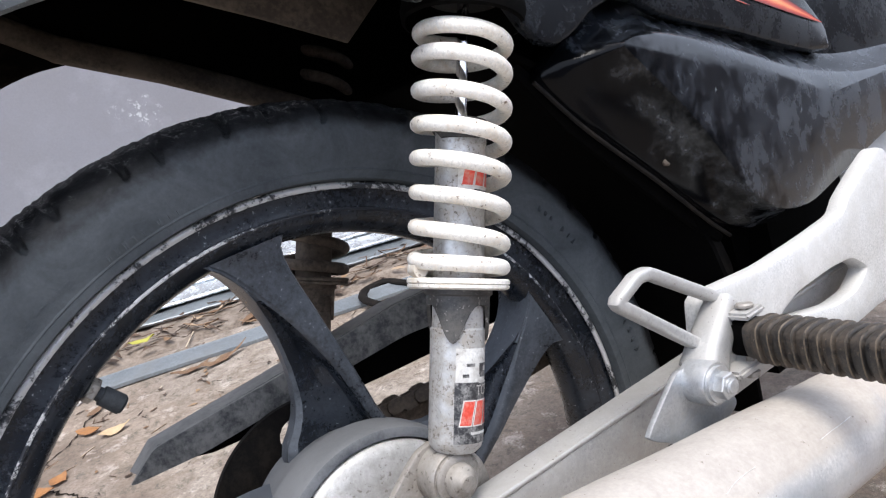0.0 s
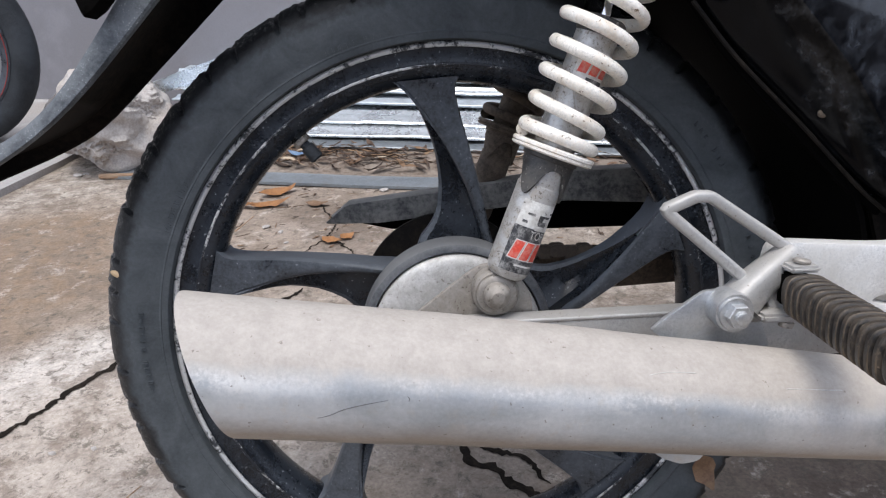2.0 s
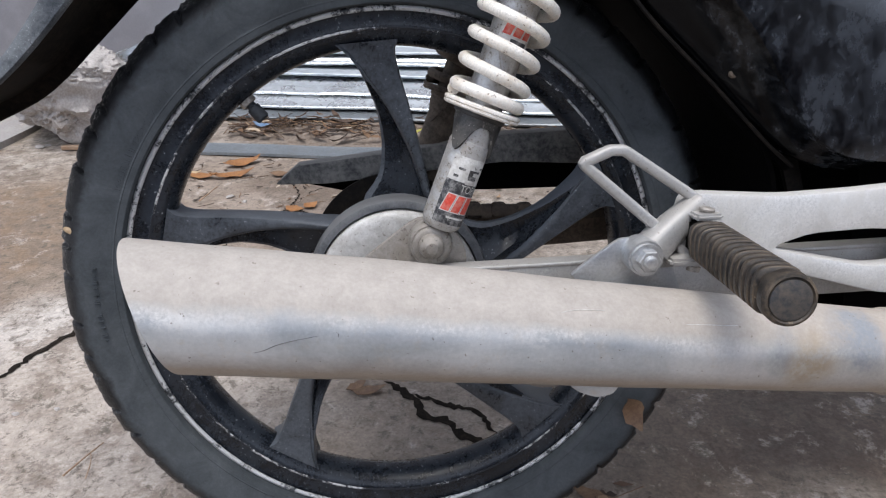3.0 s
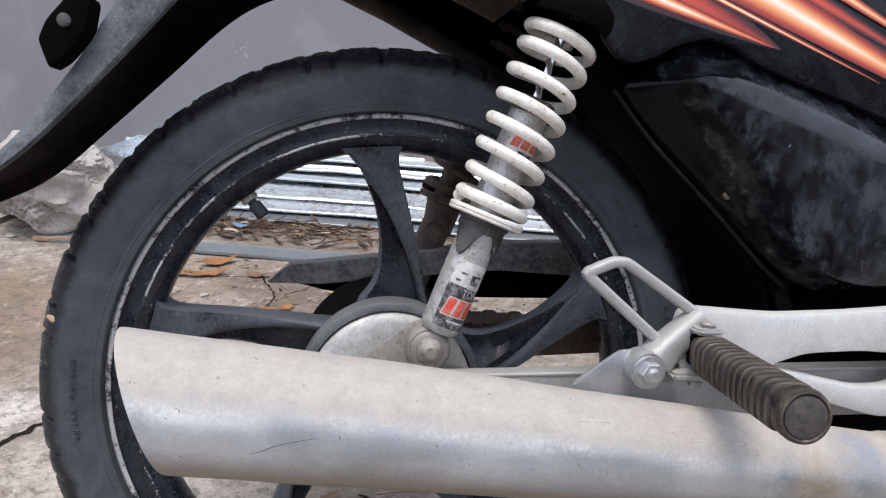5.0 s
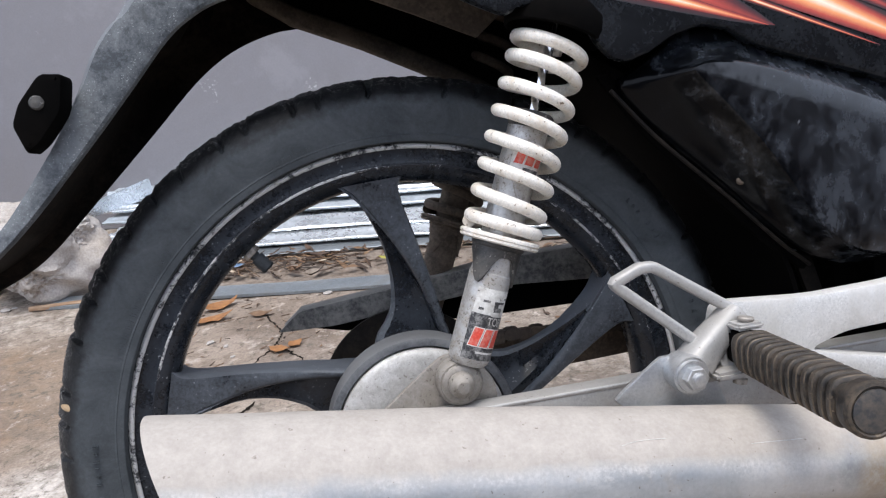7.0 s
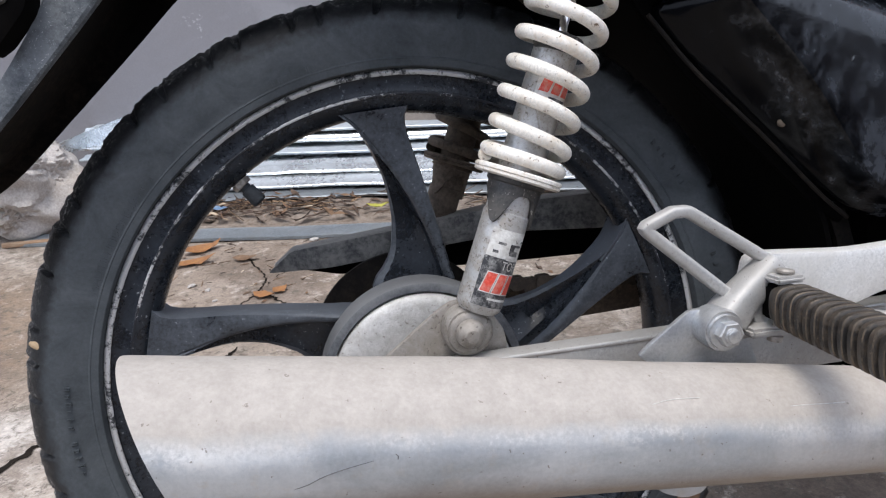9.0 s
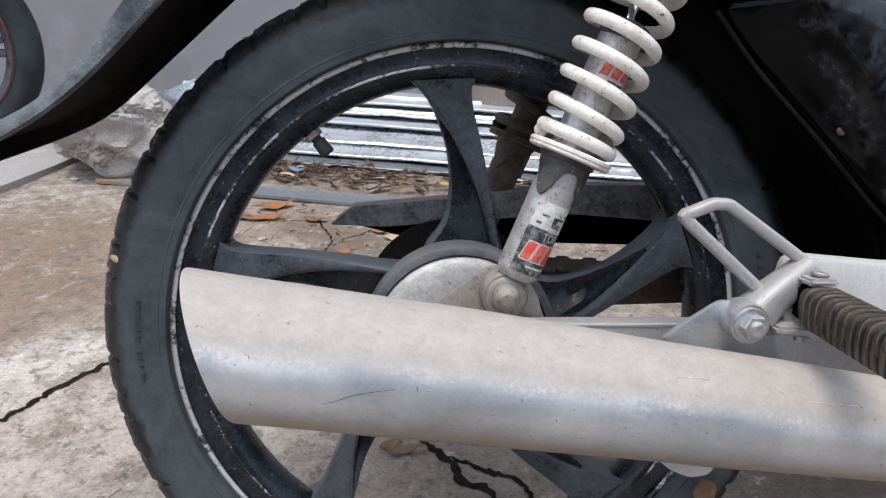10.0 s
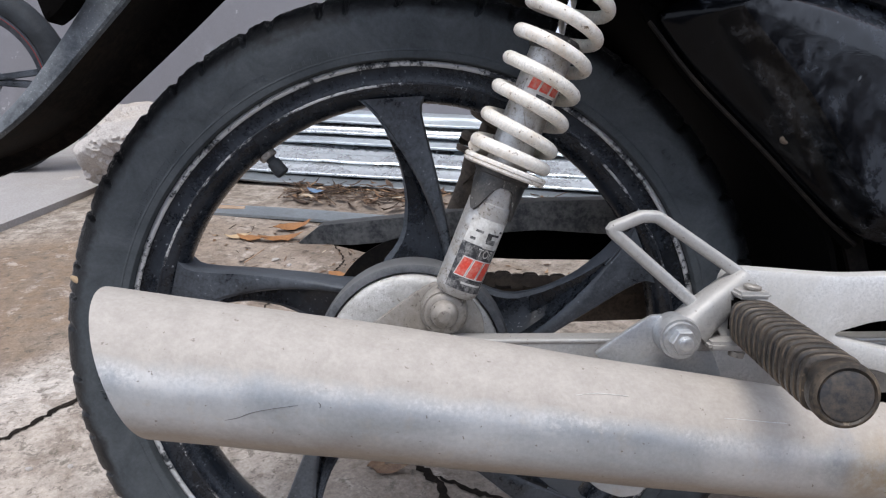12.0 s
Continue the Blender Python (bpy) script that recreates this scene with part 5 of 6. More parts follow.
def streak(tip, angle, length, width, material, layer):
    """A tapered blade of printed flame that runs back from its tip."""
    bm = bmesh.new()
    uv = bm.loops.layers.uv.new("blade")
    d = Vector((math.cos(radians(angle)), math.sin(radians(angle))))
    e = Vector((-d.y, d.x))
    n, k = 12, 6
    y = -0.1281 - 0.00025 * layer
    rows, core = [], {}
    for i in range(n + 1):
        t = i / n
        c = Vector(tip) + d * length * t
        w = width * 0.5 * t ** 0.8 + 0.0003
        row = []
        for j in range(k + 1):
            u = -1 + 2 * j / k
            q = c + e * w * u
            v = bm.verts.new((q.x, y, q.y))
            core[v] = (1 - abs(u)) * min(1.0, 0.35 + t * 1.2)
            row.append(v)
        rows.append(row)
    for A, B in zip(rows, rows[1:]):
        for j in range(k):
            f = bm.faces.new((A[j], A[j + 1], B[j + 1], B[j]))
            for loop in f.loops:
                loop[uv].uv = (core[loop.vert], 0.0)
    return bike_part("flame_graphic", bm, material, tail, "", False)


for tip, angle, length, width, material, layer in (((0.266, 0.2735), 157.0, 0.19, 0.062, flame_soft_red, 0), ((0.261, 0.2742), 162.0, 0.14, 0.014, flame_soft_orange, 1), ((0.346, 0.2532), 158, 0.20, 0.0085, flame_soft_red, 1), ((0.342, 0.2545), 158, 0.18, 0.004, flame_soft_orange, 2), ((0.405, 0.2440), 156, 0.25, 0.045, flame_soft_dim, 0), ((0.432, 0.2270), 155.5, 0.27, 0.036, flame_soft_orange, 3), ((0.398, 0.2585), 155, 0.24, 0.020, flame_soft_red, 2), ((0.400, 0.2690), 154, 0.22, 0.014, flame_soft_orange, 4), ((0.404, 0.2860), 153, 0.2, 0.018, flame_soft_orange, 5)):
    streak(tip, angle, length, width, material, layer)

# ---- far things ----
TURN = Matrix.Rotation(radians(WALL_TURN), 4, "Z")


def roofing_sheet(front, back, x0, x1, seed, turn=0.0, ribs=(), crumple=0.004, material=None):
    """A long sheet of a pile: a folded front lip, a sloping face with ribs and dents, of a thin thickness; front and back are (y, z)."""
    bm = bmesh.new()
    (fy, fz), (by, bz) = front, back
    prof = [(fy + 0.004, fz - 0.007), (fy, fz - 0.0015), (fy + 0.0015, fz + 0.0005)]
    marks = {0.0: 0.0, 1.0: 0.0, 0.5: 0.0}
    for at, high in ribs:
        marks.update({at - 0.05: 0.0, at - 0.02: high, at + 0.03: high, at + 0.07: 0.0})
    for t in sorted(marks):
        if t > 0.0:
            prof.append((fy + (by - fy) * t, fz + (bz - fz) * t + marks[t]))
    n = 110
    rows = []
    for i in range(n + 1):
        x = x0 + (x1 - x0) * i / n
        row = []
        for yy, zz in prof:
            dent = crumple * noise.noise(Vector((x * 2.1, yy * 5, seed))) + crumple * 0.7 * noise.noise(Vector((x * 7, yy * 18, seed + 5))) + crumple * 0.28 * noise.noise(Vector((x * 24, yy * 30, seed + 8)))
            sway = 0.010 * noise.noise(Vector((x * 1.5, seed, 2))) + math.tan(radians(turn)) * (x + 0.5)
            row.append(bm.verts.new((x, yy + sway, zz + dent)))
        rows.append(row)
    for A, B in zip(rows, rows[1:]):
        for j in range(len(prof) - 1):
            bm.faces.new((A[j], A[j + 1], B[j + 1], B[j]))
    ext = bmesh.ops.extrude_face_region(bm, geom=bm.faces[:])
    bmesh.ops.translate(bm, verts=[g for g in ext["geom"] if isinstance(g, bmesh.types.BMVert)], vec=(0, 0, -0.0012))
    bm.transform(TURN)
    return part("roofing_sheet", bm, material or sheet_metal)


PILE = (((1.462, 0.034), (1.62, 0.060), -1.08, 1.5, 0.2, ((0.30, 0.004),), 0.003, bright_sheet), ((1.532, 0.056), (1.80, 0.082), -1.16, 1.5, -0.3, ((0.16, 0.006), (0.37, 0.005)), 0.006, bright_sheet), ((1.652, 0.090), (1.86, 0.100), -1.22, 1.42, 0.4, ((0.20, 0.004),), 0.003, sheet_metal), ((1.712, 0.112), (1.92, 0.122), -1.25, 1.46, 0.0, ((0.22, 0.006),), 0.004, bright_sheet), ((1.782, 0.136), (1.95, 0.150), -1.30, 1.40, -0.5, ((0.45, 0.008),), 0.003, sheet_metal))
for k, (front, back, a, b, turn, ribs, crumple, metal) in enumerate(PILE):
    tagged(roofing_sheet(front, back, a, b, k, turn, ribs, crumple, metal), "shiny galvanised ribbed roofing sheet piled by the wall", "metal sheet", "pile of roofing sheets")
tagged(roofing_sheet((1.405, 0.016), (1.56, 0.020), -1.0, 1.5, 9, 0.3, (), 0.005, strip_metal), "dull grey crumpled metal flashing under the roofing sheets", "metal sheet")
# a flap of sheet folded up at the pile's end
bm = bmesh.new()
fold = [[bm.verts.new((x + 0.16 * t, y + 0.10 * t + 0.02 * s, z + 0.05 * t - 0.035 * s + 0.02 * math.sin(3 * s + t))) for s in (0.0, 0.35, 0.7, 1.0)] for t, x, y, z in ((0.0, -1.33, 1.62, 0.122), (0.5, -1.30, 1.66, 0.130), (1.0, -1.27, 1.70, 0.134))]
for A, B in zip(fold, fold[1:]):
    for j in range(3):
        bm.faces.new((A[j], A[j + 1], B[j + 1], B[j]))
ext = bmesh.ops.extrude_face_region(bm, geom=bm.faces[:])
bmesh.ops.translate(bm, verts=[g for g in ext["geom"] if isinstance(g, bmesh.types.BMVert)], vec=(0, 0, -0.0014))
bm.transform(TURN)
tagged(part("sheet_flap", bm, bright_sheet), "bent bright flap of galvanised sheet on the pile", "metal sheet")


def lumpy(name, centre, size, seed, material, cuts=4, rough=0.25, flat=0.0):
    """A broken lump with facets and crumbly relief."""
    bm = bmesh.new()
    bmesh.ops.create_icosphere(bm, subdivisions=cuts, radius=1)
    for v in bm.verts:
        d = v.co.normalized()
        k = 1 + rough * 0.9 * noise.noise(d * 1.2 + Vector((seed, 0, 0))) + rough * 0.35 * noise.noise(d * 3.1 + Vector((0, seed, 0)))
        broken = min(1.0, max(0.0, 0.5 + 2.2 * noise.noise(d * 1.6 + Vector((3, 0, seed)))))
        k -= rough * broken * (0.30 * abs(noise.noise(d * 5.5 + Vector((0, 0, seed)))) + 0.22 * abs(noise.noise(d * 12 + Vector((seed, 1, 0)))) + 0.10 * noise.noise(d * 27))
        c = [math.copysign(abs(q) ** 0.86, q) for q in d]
        v.co = Vector((c[0] * size[0], c[1] * size[1], c[2] * size[2])) * k
    low = min(v.co.z for v in bm.verts)
    for v in bm.verts:
        v.co.z -= low * 0.92
        if v.co.z < 0.0:
            v.co.z = 0.0
    ob = part(name, bm, material)
    ob.matrix_world = pose(centre[0], centre[1], centre[2], 0, 0, seed * 37 % 180)
    return ob


tagged(lumpy("concrete_lump", (-0.83, 1.50, -0.004), (0.215, 0.155, 0.125), 3, rubble_mat, 6, 0.34), "broken pale grey concrete lump beside the roofing sheets", "rubble")
tagged(lumpy("concrete_lump", (-1.06, 1.78, -0.004), (0.10, 0.08, 0.07), 8, rubble_mat, 4, 0.35), "crumbling whitish concrete lump near the wall", "rubble")
for k, (x, y, a) in enumerate(((-1.10, 1.60, 0.034), (-1.02, 1.55, 0.028), (-1.13, 1.50, 0.018), (-0.90, 1.36, 0.014), (-0.885, 1.375, 0.008), (-0.335, 0.93, 0.010), (-0.30, 0.90, 0.007), (-0.432, 0.204, 0.0045), (-0.48, 0.199, 0.005), (-0.08, 1.14, 0.012), (-0.28, 0.84, 0.006))):
    tagged(lumpy("concrete_chip", (x, y, ground_height(x, y) - 0.001), (a, a * 0.7, a * 0.35), 11 + k, rubble_mat, 2, 0.3), "small pale chip of concrete on the ground", "rubble", "chips on the ground")

# mortar mass along the foot of the wall
bm = bmesh.new()
n, m = 90, 16
rows = []
for i in range(n + 1):
    x = -0.45 + 2.6 * i / n
    row = []
    for j in range(m + 1):
        t = j / m
        fade = min(1.0, i / 8)
        y = 1.99 - 0.16 * math.cos(t * math.pi / 2) * fade - 0.03 * noise.noise(Vector((x * 5, t * 4, 0)))
        z = 0.34 * math.sin(t * math.pi / 2) * fade + 0.03 * noise.noise(Vector((x * 6, t * 5, 3))) * t
        row.append(bm.verts.new((x, y, max(z, -0.01))))
    rows.append(row)
for A, B in zip(rows, rows[1:]):
    for j in range(m):
        bm.faces.new((A[j], A[j + 1], B[j + 1], B[j]))
bm.transform(TURN)
tagged(part("wall_footing", bm, footing_mat), "rough brownish grey mortar along the wall foot", "wall footing", kind="structure")

# raised slab beside the other motorcycle
bm = bmesh.new()
top = [(-1.03, 0.75), (-1.055, 1.10), (-0.985, 1.46), (-0.93, 1.9), (-0.90, 2.3), (-4.0, 3.0), (-4.0, 0.4), (-1.15, 0.35)]
vs = [bm.verts.new((x, y, 0.012)) for x, y in top]
f = bm.faces.new(vs)
ext = bmesh.ops.extrude_face_region(bm, geom=[f])
bmesh.ops.translate(bm, verts=[g for g in ext["geom"] if isinstance(g, bmesh.types.BMVert)], vec=(0, 0, -0.05))
tagged(part("pavement", bm, slab_mat, smooth=False), "slightly raised grey concrete slab", "pavement", kind="structure")

bm = bmesh.new()
n = 40
rows = []
for i in range(n + 1):
    x = -0.75 + 1.5 * i / n
    w = 0.002 * noise.noise(Vector((x * 5, 0, 0)))
    y = 0.004 * noise.noise(Vector((x * 3, 4, 0)))
    rows.append([bm.verts.new((x, yy + y, zz + w)) for yy, zz in ((-0.028, -0.003), (-0.0275, 0.004), (-0.024, 0.0055), (0.020, 0.009), (0.026, 0.012), (0.027, 0.010), (0.026, 0.0))])
for A, B in zip(rows, rows[1:]):
    for j in range(6):
        bm.faces.new((A[j], A[j + 1], B[j + 1], B[j]))
bar = tagged(part("flat_bar", bm, strip_metal), "grey flat metal bar lying on the ground", "metal bar")
bar.matrix_world = pose(-0.05, 1.174, 0.002, 0, 0, -12.8)

# litter bed between bar and sheets
bm = bmesh.new()
n, m = 60, 12
rows = []
for i in range(n + 1):
    row = []
    for j in range(m + 1):
        x, t = -0.78 + 1.6 * i / n, j / m
        y = 1.20 + 0.26 * t
        edge = min(1.0, 4 * t, 4 * (1 - t), i / 4, (n - i) / 4)
        row.append(bm.verts.new((x, y, -0.012 + edge * (0.020 + 0.012 * noise.noise(Vector((x * 7, y * 7, 0))) + 0.006 * noise.noise(Vector((x * 25, y * 25, 0)))))))
    rows.append(row)
for A, B in zip(rows, rows[1:]):
    for j in range(m):
        bm.faces.new((A[j], A[j + 1], B[j + 1], B[j]))
bm.transform(TURN)
tagged(part("soil_bed", bm, soil_mat), "brown soil heaped between the bar and the sheets", "soil", kind="stuff")


def litter_material():
    m, nt, p = nodes_of("leaf_litter")
    g = nt.nodes.new("ShaderNodeNewGeometry")
    nt.links.new(ramp(nt, g.outputs["Random Per Island"], [(0.0, (0.03, 0.019, 0.013)), (0.50, (0.075, 0.046, 0.031)), (0.80, (0.16, 0.090, 0.048)), (0.94, (0.27, 0.175, 0.10)), (1.0, (0.50, 0.42, 0.32))]), p.inputs["Base Color"])
    p.inputs["Roughness"].default_value = 0.75
    return m


litter_mat = litter_material()


def leaf_mesh(bm, m, long, wide, curl, rnd):
    """A pointed leaf, folded along its rib and curled, of a thin sheet with two sides."""
    n = 6
    rows = []
    for i in range(n + 1):
        t = i / n
        w = wide * math.sin(math.pi * min(0.98, max(0.02, t)) ** 0.85) * 0.5
        z = curl * (t - 0.5) ** 2 * long * 2
        x = (t - 0.5) * long
        rows.append([bm.verts.new(m @ Vector((x + rnd.uniform(-0.03, 0.03) * long, k * w * rnd.uniform(0.7, 1.08), z + abs(k) * w * 0.2 + rnd.uniform(-0.03, 0.03) * long))) for k in (-1, 0, 1)])
    for A, B in zip(rows, rows[1:]):
        for j in range(2):
            bm.faces.new((A[j], A[j + 1], B[j + 1], B[j]))
    return bm


rnd = random.Random(5)
bm = bmesh.new()
for i in range(1300):
    x, y = rnd.uniform(-0.75, 0.8), rnd.uniform(1.23, 1.43)
    if rnd.random() < (0.72 if x > -0.3 else 0.25):
        continue
    z = 0.004 + rnd.uniform(0, 0.016)
    m = TURN @ pose(x, y, z, rnd.uniform(-14, 14), rnd.uniform(-14, 14), rnd.gauss(8, 40))
    if rnd.random() < 0.6:
        leaf_mesh(bm, m, rnd.uniform(0.015, 0.085), rnd.uniform(0.006, 0.018), rnd.uniform(-0.3, 0.5), rnd)
    else:
        q = rnd.uniform(0.02, 0.10)
        bmesh.ops.create_cube(bm, size=1, matrix=m @ Matrix.Diagonal((q, rnd.uniform(0.001, 0.0035), 0.0015, 1)))
tagged(part("leaf_litter", bm, litter_mat), "dry brown leaves and straw along the roofing sheets", "leaf litter", kind="stuff")

rnd = random.Random(21)
bm = bmesh.new()
for i in range(260):
    x, y = rnd.uniform(-0.6, 0.5), rnd.uniform(0.72, 1.2)
    m = pose(x, y, ground_height(x, y) + rnd.uniform(0.0005, 0.003), rnd.uniform(-8, 8), rnd.uniform(-8, 8), rnd.uniform(0, 180))
    if rnd.random() < 0.6:
        leaf_mesh(bm, m, rnd.uniform(0.005, 0.022), rnd.uniform(0.003, 0.010), rnd.uniform(-0.2, 0.4), rnd)
    else:
        bmesh.ops.create_cube(bm, size=1, matrix=m @ Matrix.Diagonal((rnd.uniform(0.008, 0.04), rnd.uniform(0.0006, 0.002), 0.001, 1)))
tagged(part("leaf_litter", bm, litter_mat), "scattered brown crumbs of dry leaves on the concrete", "leaf litter", kind="stuff")
rnd = random.Random(8)
bm = bmesh.new()
for i in range(70):
    x, y = 0.22 + rnd.gauss(0, 0.045), -0.058 + rnd.gauss(0, 0.022)
    m = pose(x, y, ground_height(x, y) + rnd.uniform(0.001, 0.006), rnd.uniform(-10, 10), rnd.uniform(-10, 10), rnd.gauss(-20, 40))
    if rnd.random() < 0.5:
        leaf_mesh(bm, m, rnd.uniform(0.008, 0.03), rnd.uniform(0.004, 0.012), rnd.uniform(-0.2, 0.4), rnd)
    else:
        bmesh.ops.create_cube(bm, size=1, matrix=m @ Matrix.Diagonal((rnd.uniform(0.01, 0.045), rnd.uniform(0.0006, 0.0016), 0.001, 1)))
tagged(part("leaf_litter", bm, litter_mat), "dry straw and leaf crumbs beside the tyre", "leaf litter", kind="stuff")


def leaf(x, y, long, wide, turn, material, label, curl=0.2, tilt=4, lift=0.003):
    r = random.Random(int((x * 7 + y * 13) * 1000))
    bm = leaf_mesh(bmesh.new(), Matrix.Identity(4), long, wide, curl, r)
    ext = bmesh.ops.extrude_face_region(bm, geom=bm.faces[:])
    bmesh.ops.translate(bm, verts=[g for g in ext["geom"] if isinstance(g, bmesh.types.BMVert)], vec=(0, 0, 0.0005))
    ob = tagged(part("dry_leaf", bm, material), label, "leaf", "fallen leaves")
    ob.matrix_world = pose(x, y, ground_height(x, y) + lift, tilt, -tilt * 0.6, turn)
    return ob


for x, y, l, w, t, mt in ((-0.338, 1.150, 0.095, 0.045, 28, orange_leaf), (-0.350, 1.062, 0.105, 0.036, 14, orange_leaf), (-0.418, 1.065, 0.075, 0.032, -18, orange_leaf), (-0.455, 1.080, 0.06, 0.026, 12, pale_leaf), (-0.236, 1.055, 0.055, 0.030, -12, brown_leaf), (-0.06, 1.06, 0.045, 0.02, 40, brown_leaf), (-0.185, 0.83, 0.05, 0.03, -35, orange_leaf), (-0.155, 0.85, 0.035, 0.03, 40, orange_leaf), (-0.048, 0.942, 0.055, 0.026, 0, pale_leaf), (-0.084, 0.983, 0.05, 0.028, -40, orange_leaf), (0.20, 1.055, 0.12, 0.022, 14, brown_leaf), (0.132, 1.064, 0.08, 0.02, -8, brown_leaf), (0.157, -0.040, 0.07, 0.028, 10, orange_leaf), (0.20, -0.02, 0.05, 0.02, -30, brown_leaf), (-0.038, 0.194, 0.045, 0.018, 5, brown_leaf), (-0.054, 0.208, 0.035, 0.016, 40, brown_leaf)):
    leaf(x, y, l, w, t, mt, {orange_leaf: "fallen orange dry leaf on the concrete", pale_leaf: "fallen pale yellow dry leaf on the concrete", brown_leaf: "fallen brown dry leaf on the concrete"}[mt], 0.3, 5)
leaf(-0.322, -0.006, 0.075, 0.010, -22, pale_leaf, "long pale straw leaf on the concrete", 0.15, 2)
leaf(0.091, 1.287, 0.058, 0.026, -12, green_leaf, "fallen yellow-green leaf by the flat bar", 0.3, 5, 0.026)
stuck = leaf(0.208, -0.0635, 0.036, 0.024, 0, brown_leaf, "curled dull brown leaf stuck to the tyre wall", 0.5)
stuck.matrix_world = Matrix.Translation((0.208, -0.0628, 0.1485)) @ Matrix.Rotation(radians(-10.1), 4, "X") @ Matrix(((0.40, 0.917, 0, 0), (0, 0, -1, 0), (-0.917, 0.40, 0, 0), (0, 0, 0, 1)))


def stick(name, a, b, radius, material, label, category):
    bm = bmesh.new()
    A, B = Vector(a), Vector(b)
    mid = A.lerp(B, 0.5) + Vector((0.002, 0.003, 0.001))
    sweep(bm, smooth_path([A, mid, B], 5), lambda t: radius * (1 - 0.4 * t), 7, up=Vector((0.3, 0.2, 1)))
    return tagged(part(name, bm, material), label, category)


stick("twig", (-0.378, 0.076, 0.001), (-0.350, 0.127, 0.002), 0.0011, wood_mat, "thin straw twig on the concrete", "twig")
stick("twig", (-0.352, 0.070, 0.000), (-0.360, 0.112, 0.001), 0.0007, wood_mat, "thin straw twig on the concrete", "twig")
stick("twig", (-0.20, -0.02, 0.000), (-0.205, 0.045, 0.001), 0.0008, wood_mat, "thin dark twig on the concrete", "twig")
stick("twig", (-0.395, 0.90, 0.002), (-0.365, 0.96, 0.012), 0.0016, wood_mat, "short pale stick on the concrete", "twig")
stick("twig", (0.005, 0.195, 0.012), (0.07, 0.185, 0.018), 0.0018, wood_mat, "short brown stick on the concrete", "twig")
tagged(part("rubber_strap", sweep(bmesh.new(), smooth_path([(0.535, 0.950, 0.012), (0.527, 0.965, 0.014), (0.524, 1.015, 0.016), (0.560, 1.068, 0.014), (0.615, 1.066, 0.016), (0.645, 1.000, 0.014), (0.700, 0.960, 0.012)], 6), 0.011, 10, flat=0.6, up=Vector((0, 0, 1))), seam_dust), "looped black rubber strap lying on the ground", "strap")
plank = bmesh.new()
bmesh.ops.create_cube(plank, size=1, matrix=Matrix.Diagonal((0.34, 0.035, 0.012, 1)))
for v in plank.verts:
    if v.co.x < 0:
        v.co.y *= 0.3
bmesh.ops.bevel(plank, geom=plank.edges[:], offset=0.002, segments=1, affect="EDGES")
ob = tagged(part("wood_splinter", plank, wood_mat), "splintered brown strip of wood by the concrete lump", "wood")
ob.matrix_world = pose(-0.66, 1.31, 0.006, 0, 0, -4)
bm = bmesh.new()
leaf_mesh(bm, Matrix.Identity(4), 0.055, 0.022, 0.3, random.Random(2))
ext = bmesh.ops.extrude_face_region(bm, geom=bm.faces[:])
bmesh.ops.translate(bm, verts=[g for g in ext["geom"] if isinstance(g, bmesh.types.BMVert)], vec=(0, 0, 0.0006))
ob = tagged(part("wrapper", bm, blue_scrap), "crumpled blue plastic scrap in the litter", "litter")
ob.matrix_world = pose(-0.32, 1.40, 0.024, 8, 4, -20)


def crack(points, width, seed):
    """A jagged open crack in the concrete, following the ground."""
    r = random.Random(seed)
    path = [Vector((x, y, 0)) for x, y in points]
    fine = []
    for a, b in zip(path, path[1:]):
        k = max(2, int((b - a).length / 0.005))
        fine += [a.lerp(b, i / k) for i in range(k)]
    fine.append(path[-1])
    bm = bmesh.new()
    L, R = [], []
    for i, q in enumerate(fine):
        d = (fine[min(i + 1, len(fine) - 1)] - fine[max(i - 1, 0)]).normalized()
        e = Vector((-d.y, d.x, 0))
        c = q + e * (r.uniform(-0.0028, 0.0028) + 0.006 * noise.noise(Vector((q.x * 45, q.y * 45, seed))))
        w = width * (0.75 + 0.55 * noise.noise(Vector((q.x * 70, q.y * 70, seed + 9))) + r.uniform(-0.22, 0.22)) * min(1.0, (i + 1) / 6, (len(fine) - i) / 6)
        for side, row in ((1, L), (-1, R)):
            p = c + e * side * w * 0.5 + Vector((r.uniform(-1, 1), r.uniform(-1, 1), 0)) * 0.001
            p.z = ground_height(p.x, p.y) + 0.0012
            row.append(bm.verts.new(p))
    for i in range(len(fine) - 1):
        bm.faces.new((L[i], L[i + 1], R[i + 1], R[i]))
    return tagged(part("crack", bm, crack_mat, smooth=False), "open jagged crack in the concrete", "crack", kind="structure")


crack([(-0.70, 0.10), (-0.63, 0.165), (-0.581, 0.216), (-0.542, 0.262), (-0.515, 0.332), (-0.468, 0.40), (-0.42, 0.45), (-0.30, 0.50), (-0.22, 0.62)], 0.013, 1)
crack([(-0.02, 0.215), (0.010, 0.192), (0.025, 0.155), (0.041, 0.134), (0.066, 0.110), (0.096, 0.077), (0.13, 0.05)], 0.015, 2)
crack([(0.012, 0.19), (0.035, 0.172), (0.058, 0.155), (0.080, 0.150), (0.098, 0.137), (0.105, 0.110), (0.117, 0.093)], 0.009, 3)
crack([(-0.36, 0.60), (-0.316, 0.661), (-0.285, 0.716), (-0.241, 0.773), (-0.198, 0.863), (-0.182, 0.924), (-0.213, 1.011), (-0.234, 1.084)], 0.0042, 4)
crack([(-0.192, 0.872), (-0.152, 0.795), (-0.124, 0.743), (-0.108, 0.686), (-0.092, 0.639), (-0.05, 0.58)], 0.0055, 5)
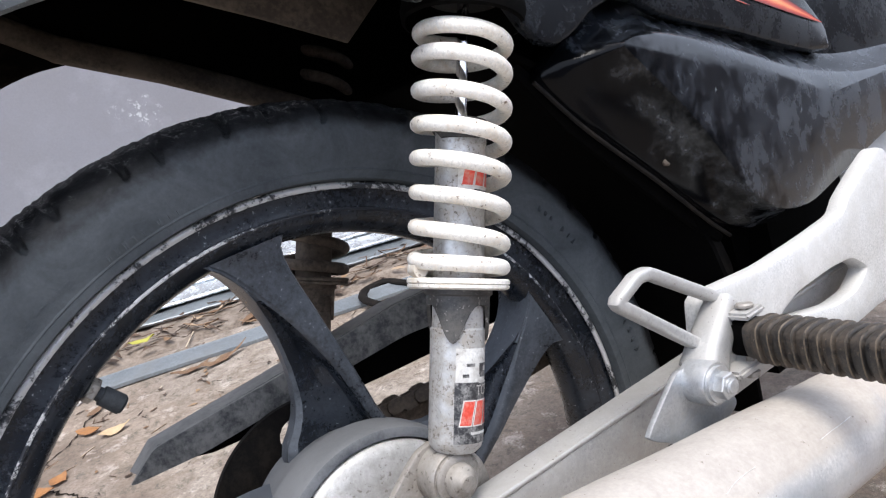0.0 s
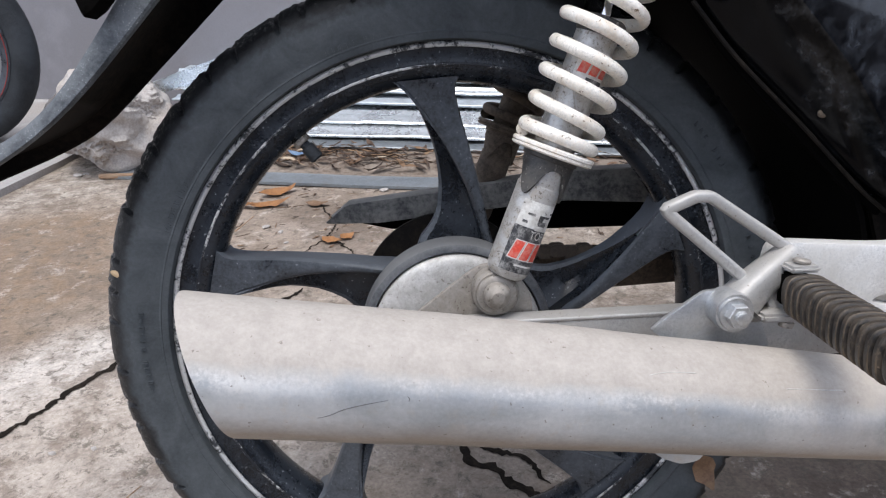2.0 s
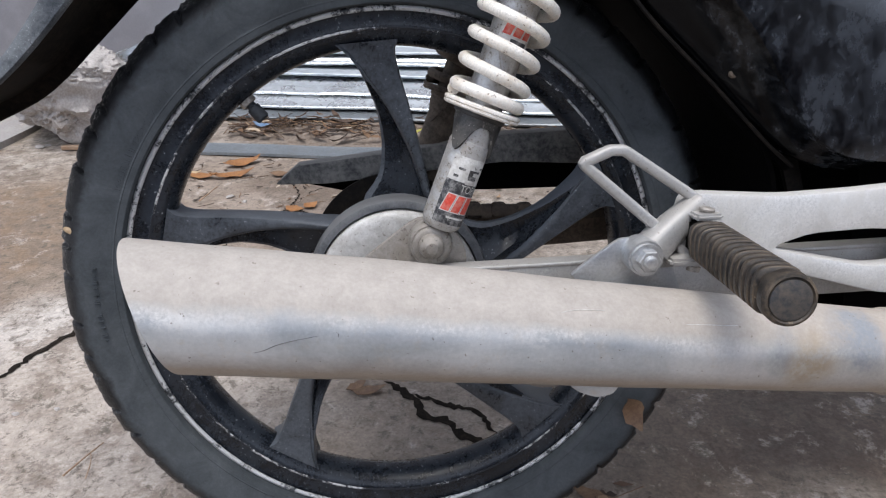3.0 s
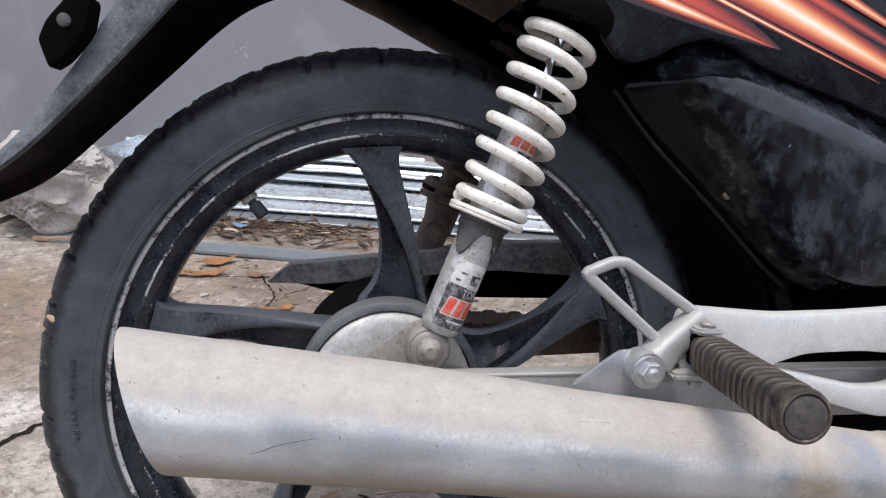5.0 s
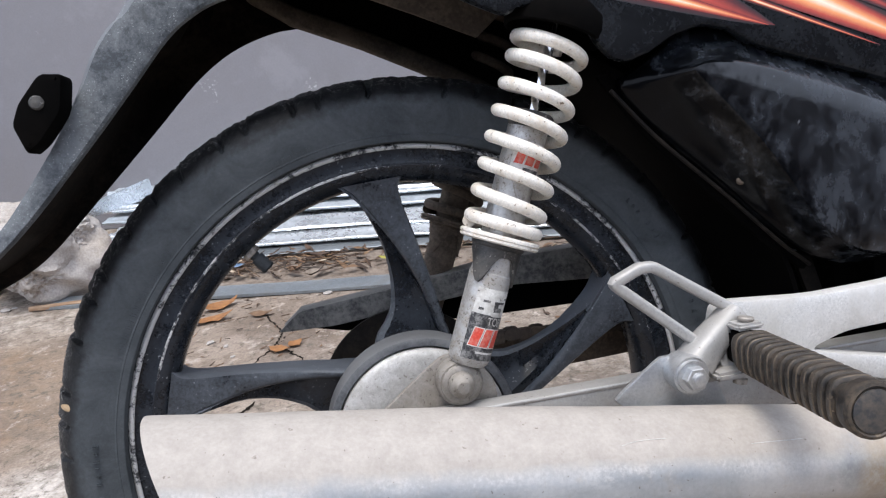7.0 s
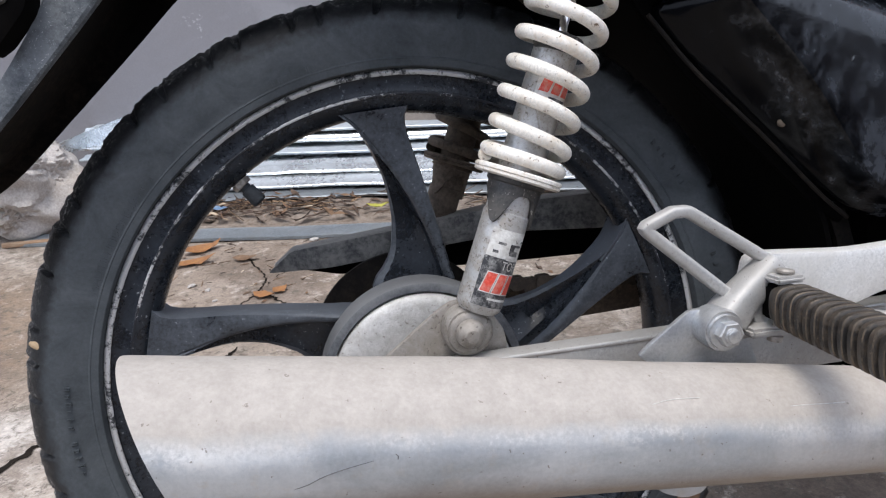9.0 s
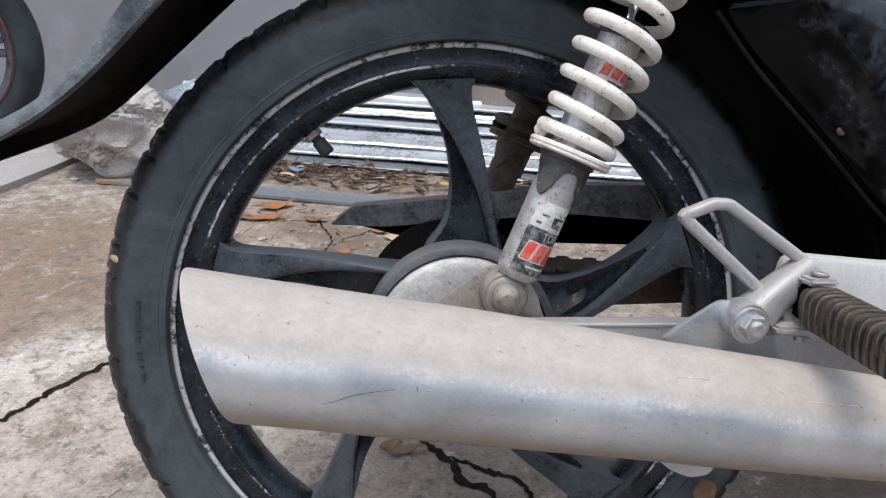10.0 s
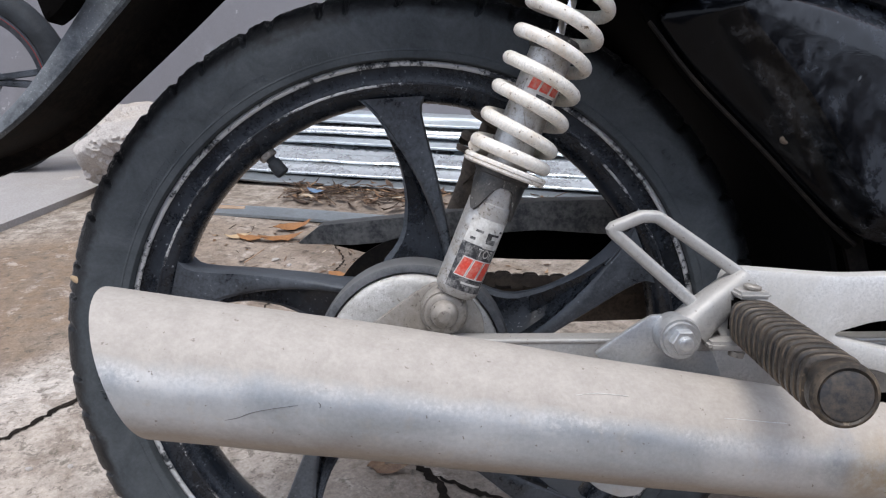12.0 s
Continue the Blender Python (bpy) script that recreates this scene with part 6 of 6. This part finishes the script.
crack([(-0.190, 0.868), (-0.162, 0.935), (-0.136, 0.963), (-0.105, 0.992), (-0.07, 1.06)], 0.003, 6)


# front wheel of another motorcycle by the wall
def other_wheel():
    other = tagged(new("parked_motorcycle"), "front wheel of another parked black motorcycle with red rim stripe", "motorcycle")
    other.matrix_world = pose(-1.38, 1.70, 0.292, 0, 0, 0)
    tyre_prof = [(-0.02, 0.222), (-0.035, 0.235), (-0.042, 0.255), (-0.036, 0.275), (-0.02, 0.288), (0.0, 0.292), (0.02, 0.288), (0.036, 0.275), (0.042, 0.255), (0.035, 0.235), (0.02, 0.222), (-0.02, 0.222)]
    part("tyre", revolve(bmesh.new(), tyre_prof, Y0, Y1, 72), rubber, other)
    rim = part("rim", revolve(bmesh.new(), [(-0.022, 0.222), (-0.024, 0.217), (-0.018, 0.205), (-0.010, 0.192), (0.010, 0.192), (0.018, 0.205), (0.024, 0.217), (0.022, 0.222), (-0.022, 0.222)], Y0, Y1, 72), black_paint, other)
    part("rim_stripe", revolve(bmesh.new(), [(-0.0253, 0.2170), (-0.0258, 0.2160), (-0.0250, 0.2142), (-0.0240, 0.2145), (-0.0245, 0.2170), (-0.0253, 0.2170)], Y0, Y1, 72), flame_red, rim, "red pinstripe")
    for i in range(3):
        for gap in (-6, 6):
            bm = bmesh.new()
            soft_box(bm, 0.04, 0.2, -0.016, 0.016, -0.010, 0.010, 0.004)
            bm.transform(Matrix.Rotation(-radians(2 + 120 * i + gap), 4, "Y"))
            part("spoke", bm, black_paint, rim)
    part("hub", revolve(bmesh.new(), [(-0.06, 0.0), (-0.06, 0.022), (-0.04, 0.05), (0.04, 0.05), (0.06, 0.022), (0.06, 0.0)], Y0, Y1, 40), black_paint, rim)
    holes = []
    for ring_r, count, off in ((0.068, 16, 0.0), (0.078, 20, 0.1), (0.088, 24, 0.05)):
        for k in range(count):
            a = 2 * math.pi * (k + off) / count
            holes.append([(ring_r * math.cos(a) + 0.0022 * math.cos(t), ring_r * math.sin(a) + 0.0022 * math.sin(t)) for t in [2 * math.pi * j / 6 for j in range(6)]])
    holes.append([(0.058 * math.cos(t), 0.058 * math.sin(t)) for t in [2 * math.pi * j / 40 for j in range(40)]])
    part("brake_disc", slab(bmesh.new(), [(0.096 * math.cos(t), 0.096 * math.sin(t)) for t in [2 * math.pi * j / 72 for j in range(72)]], -0.064, -0.060, 0.0, holes), disc_steel, other, "drilled bright brake disc")


other_wheel()
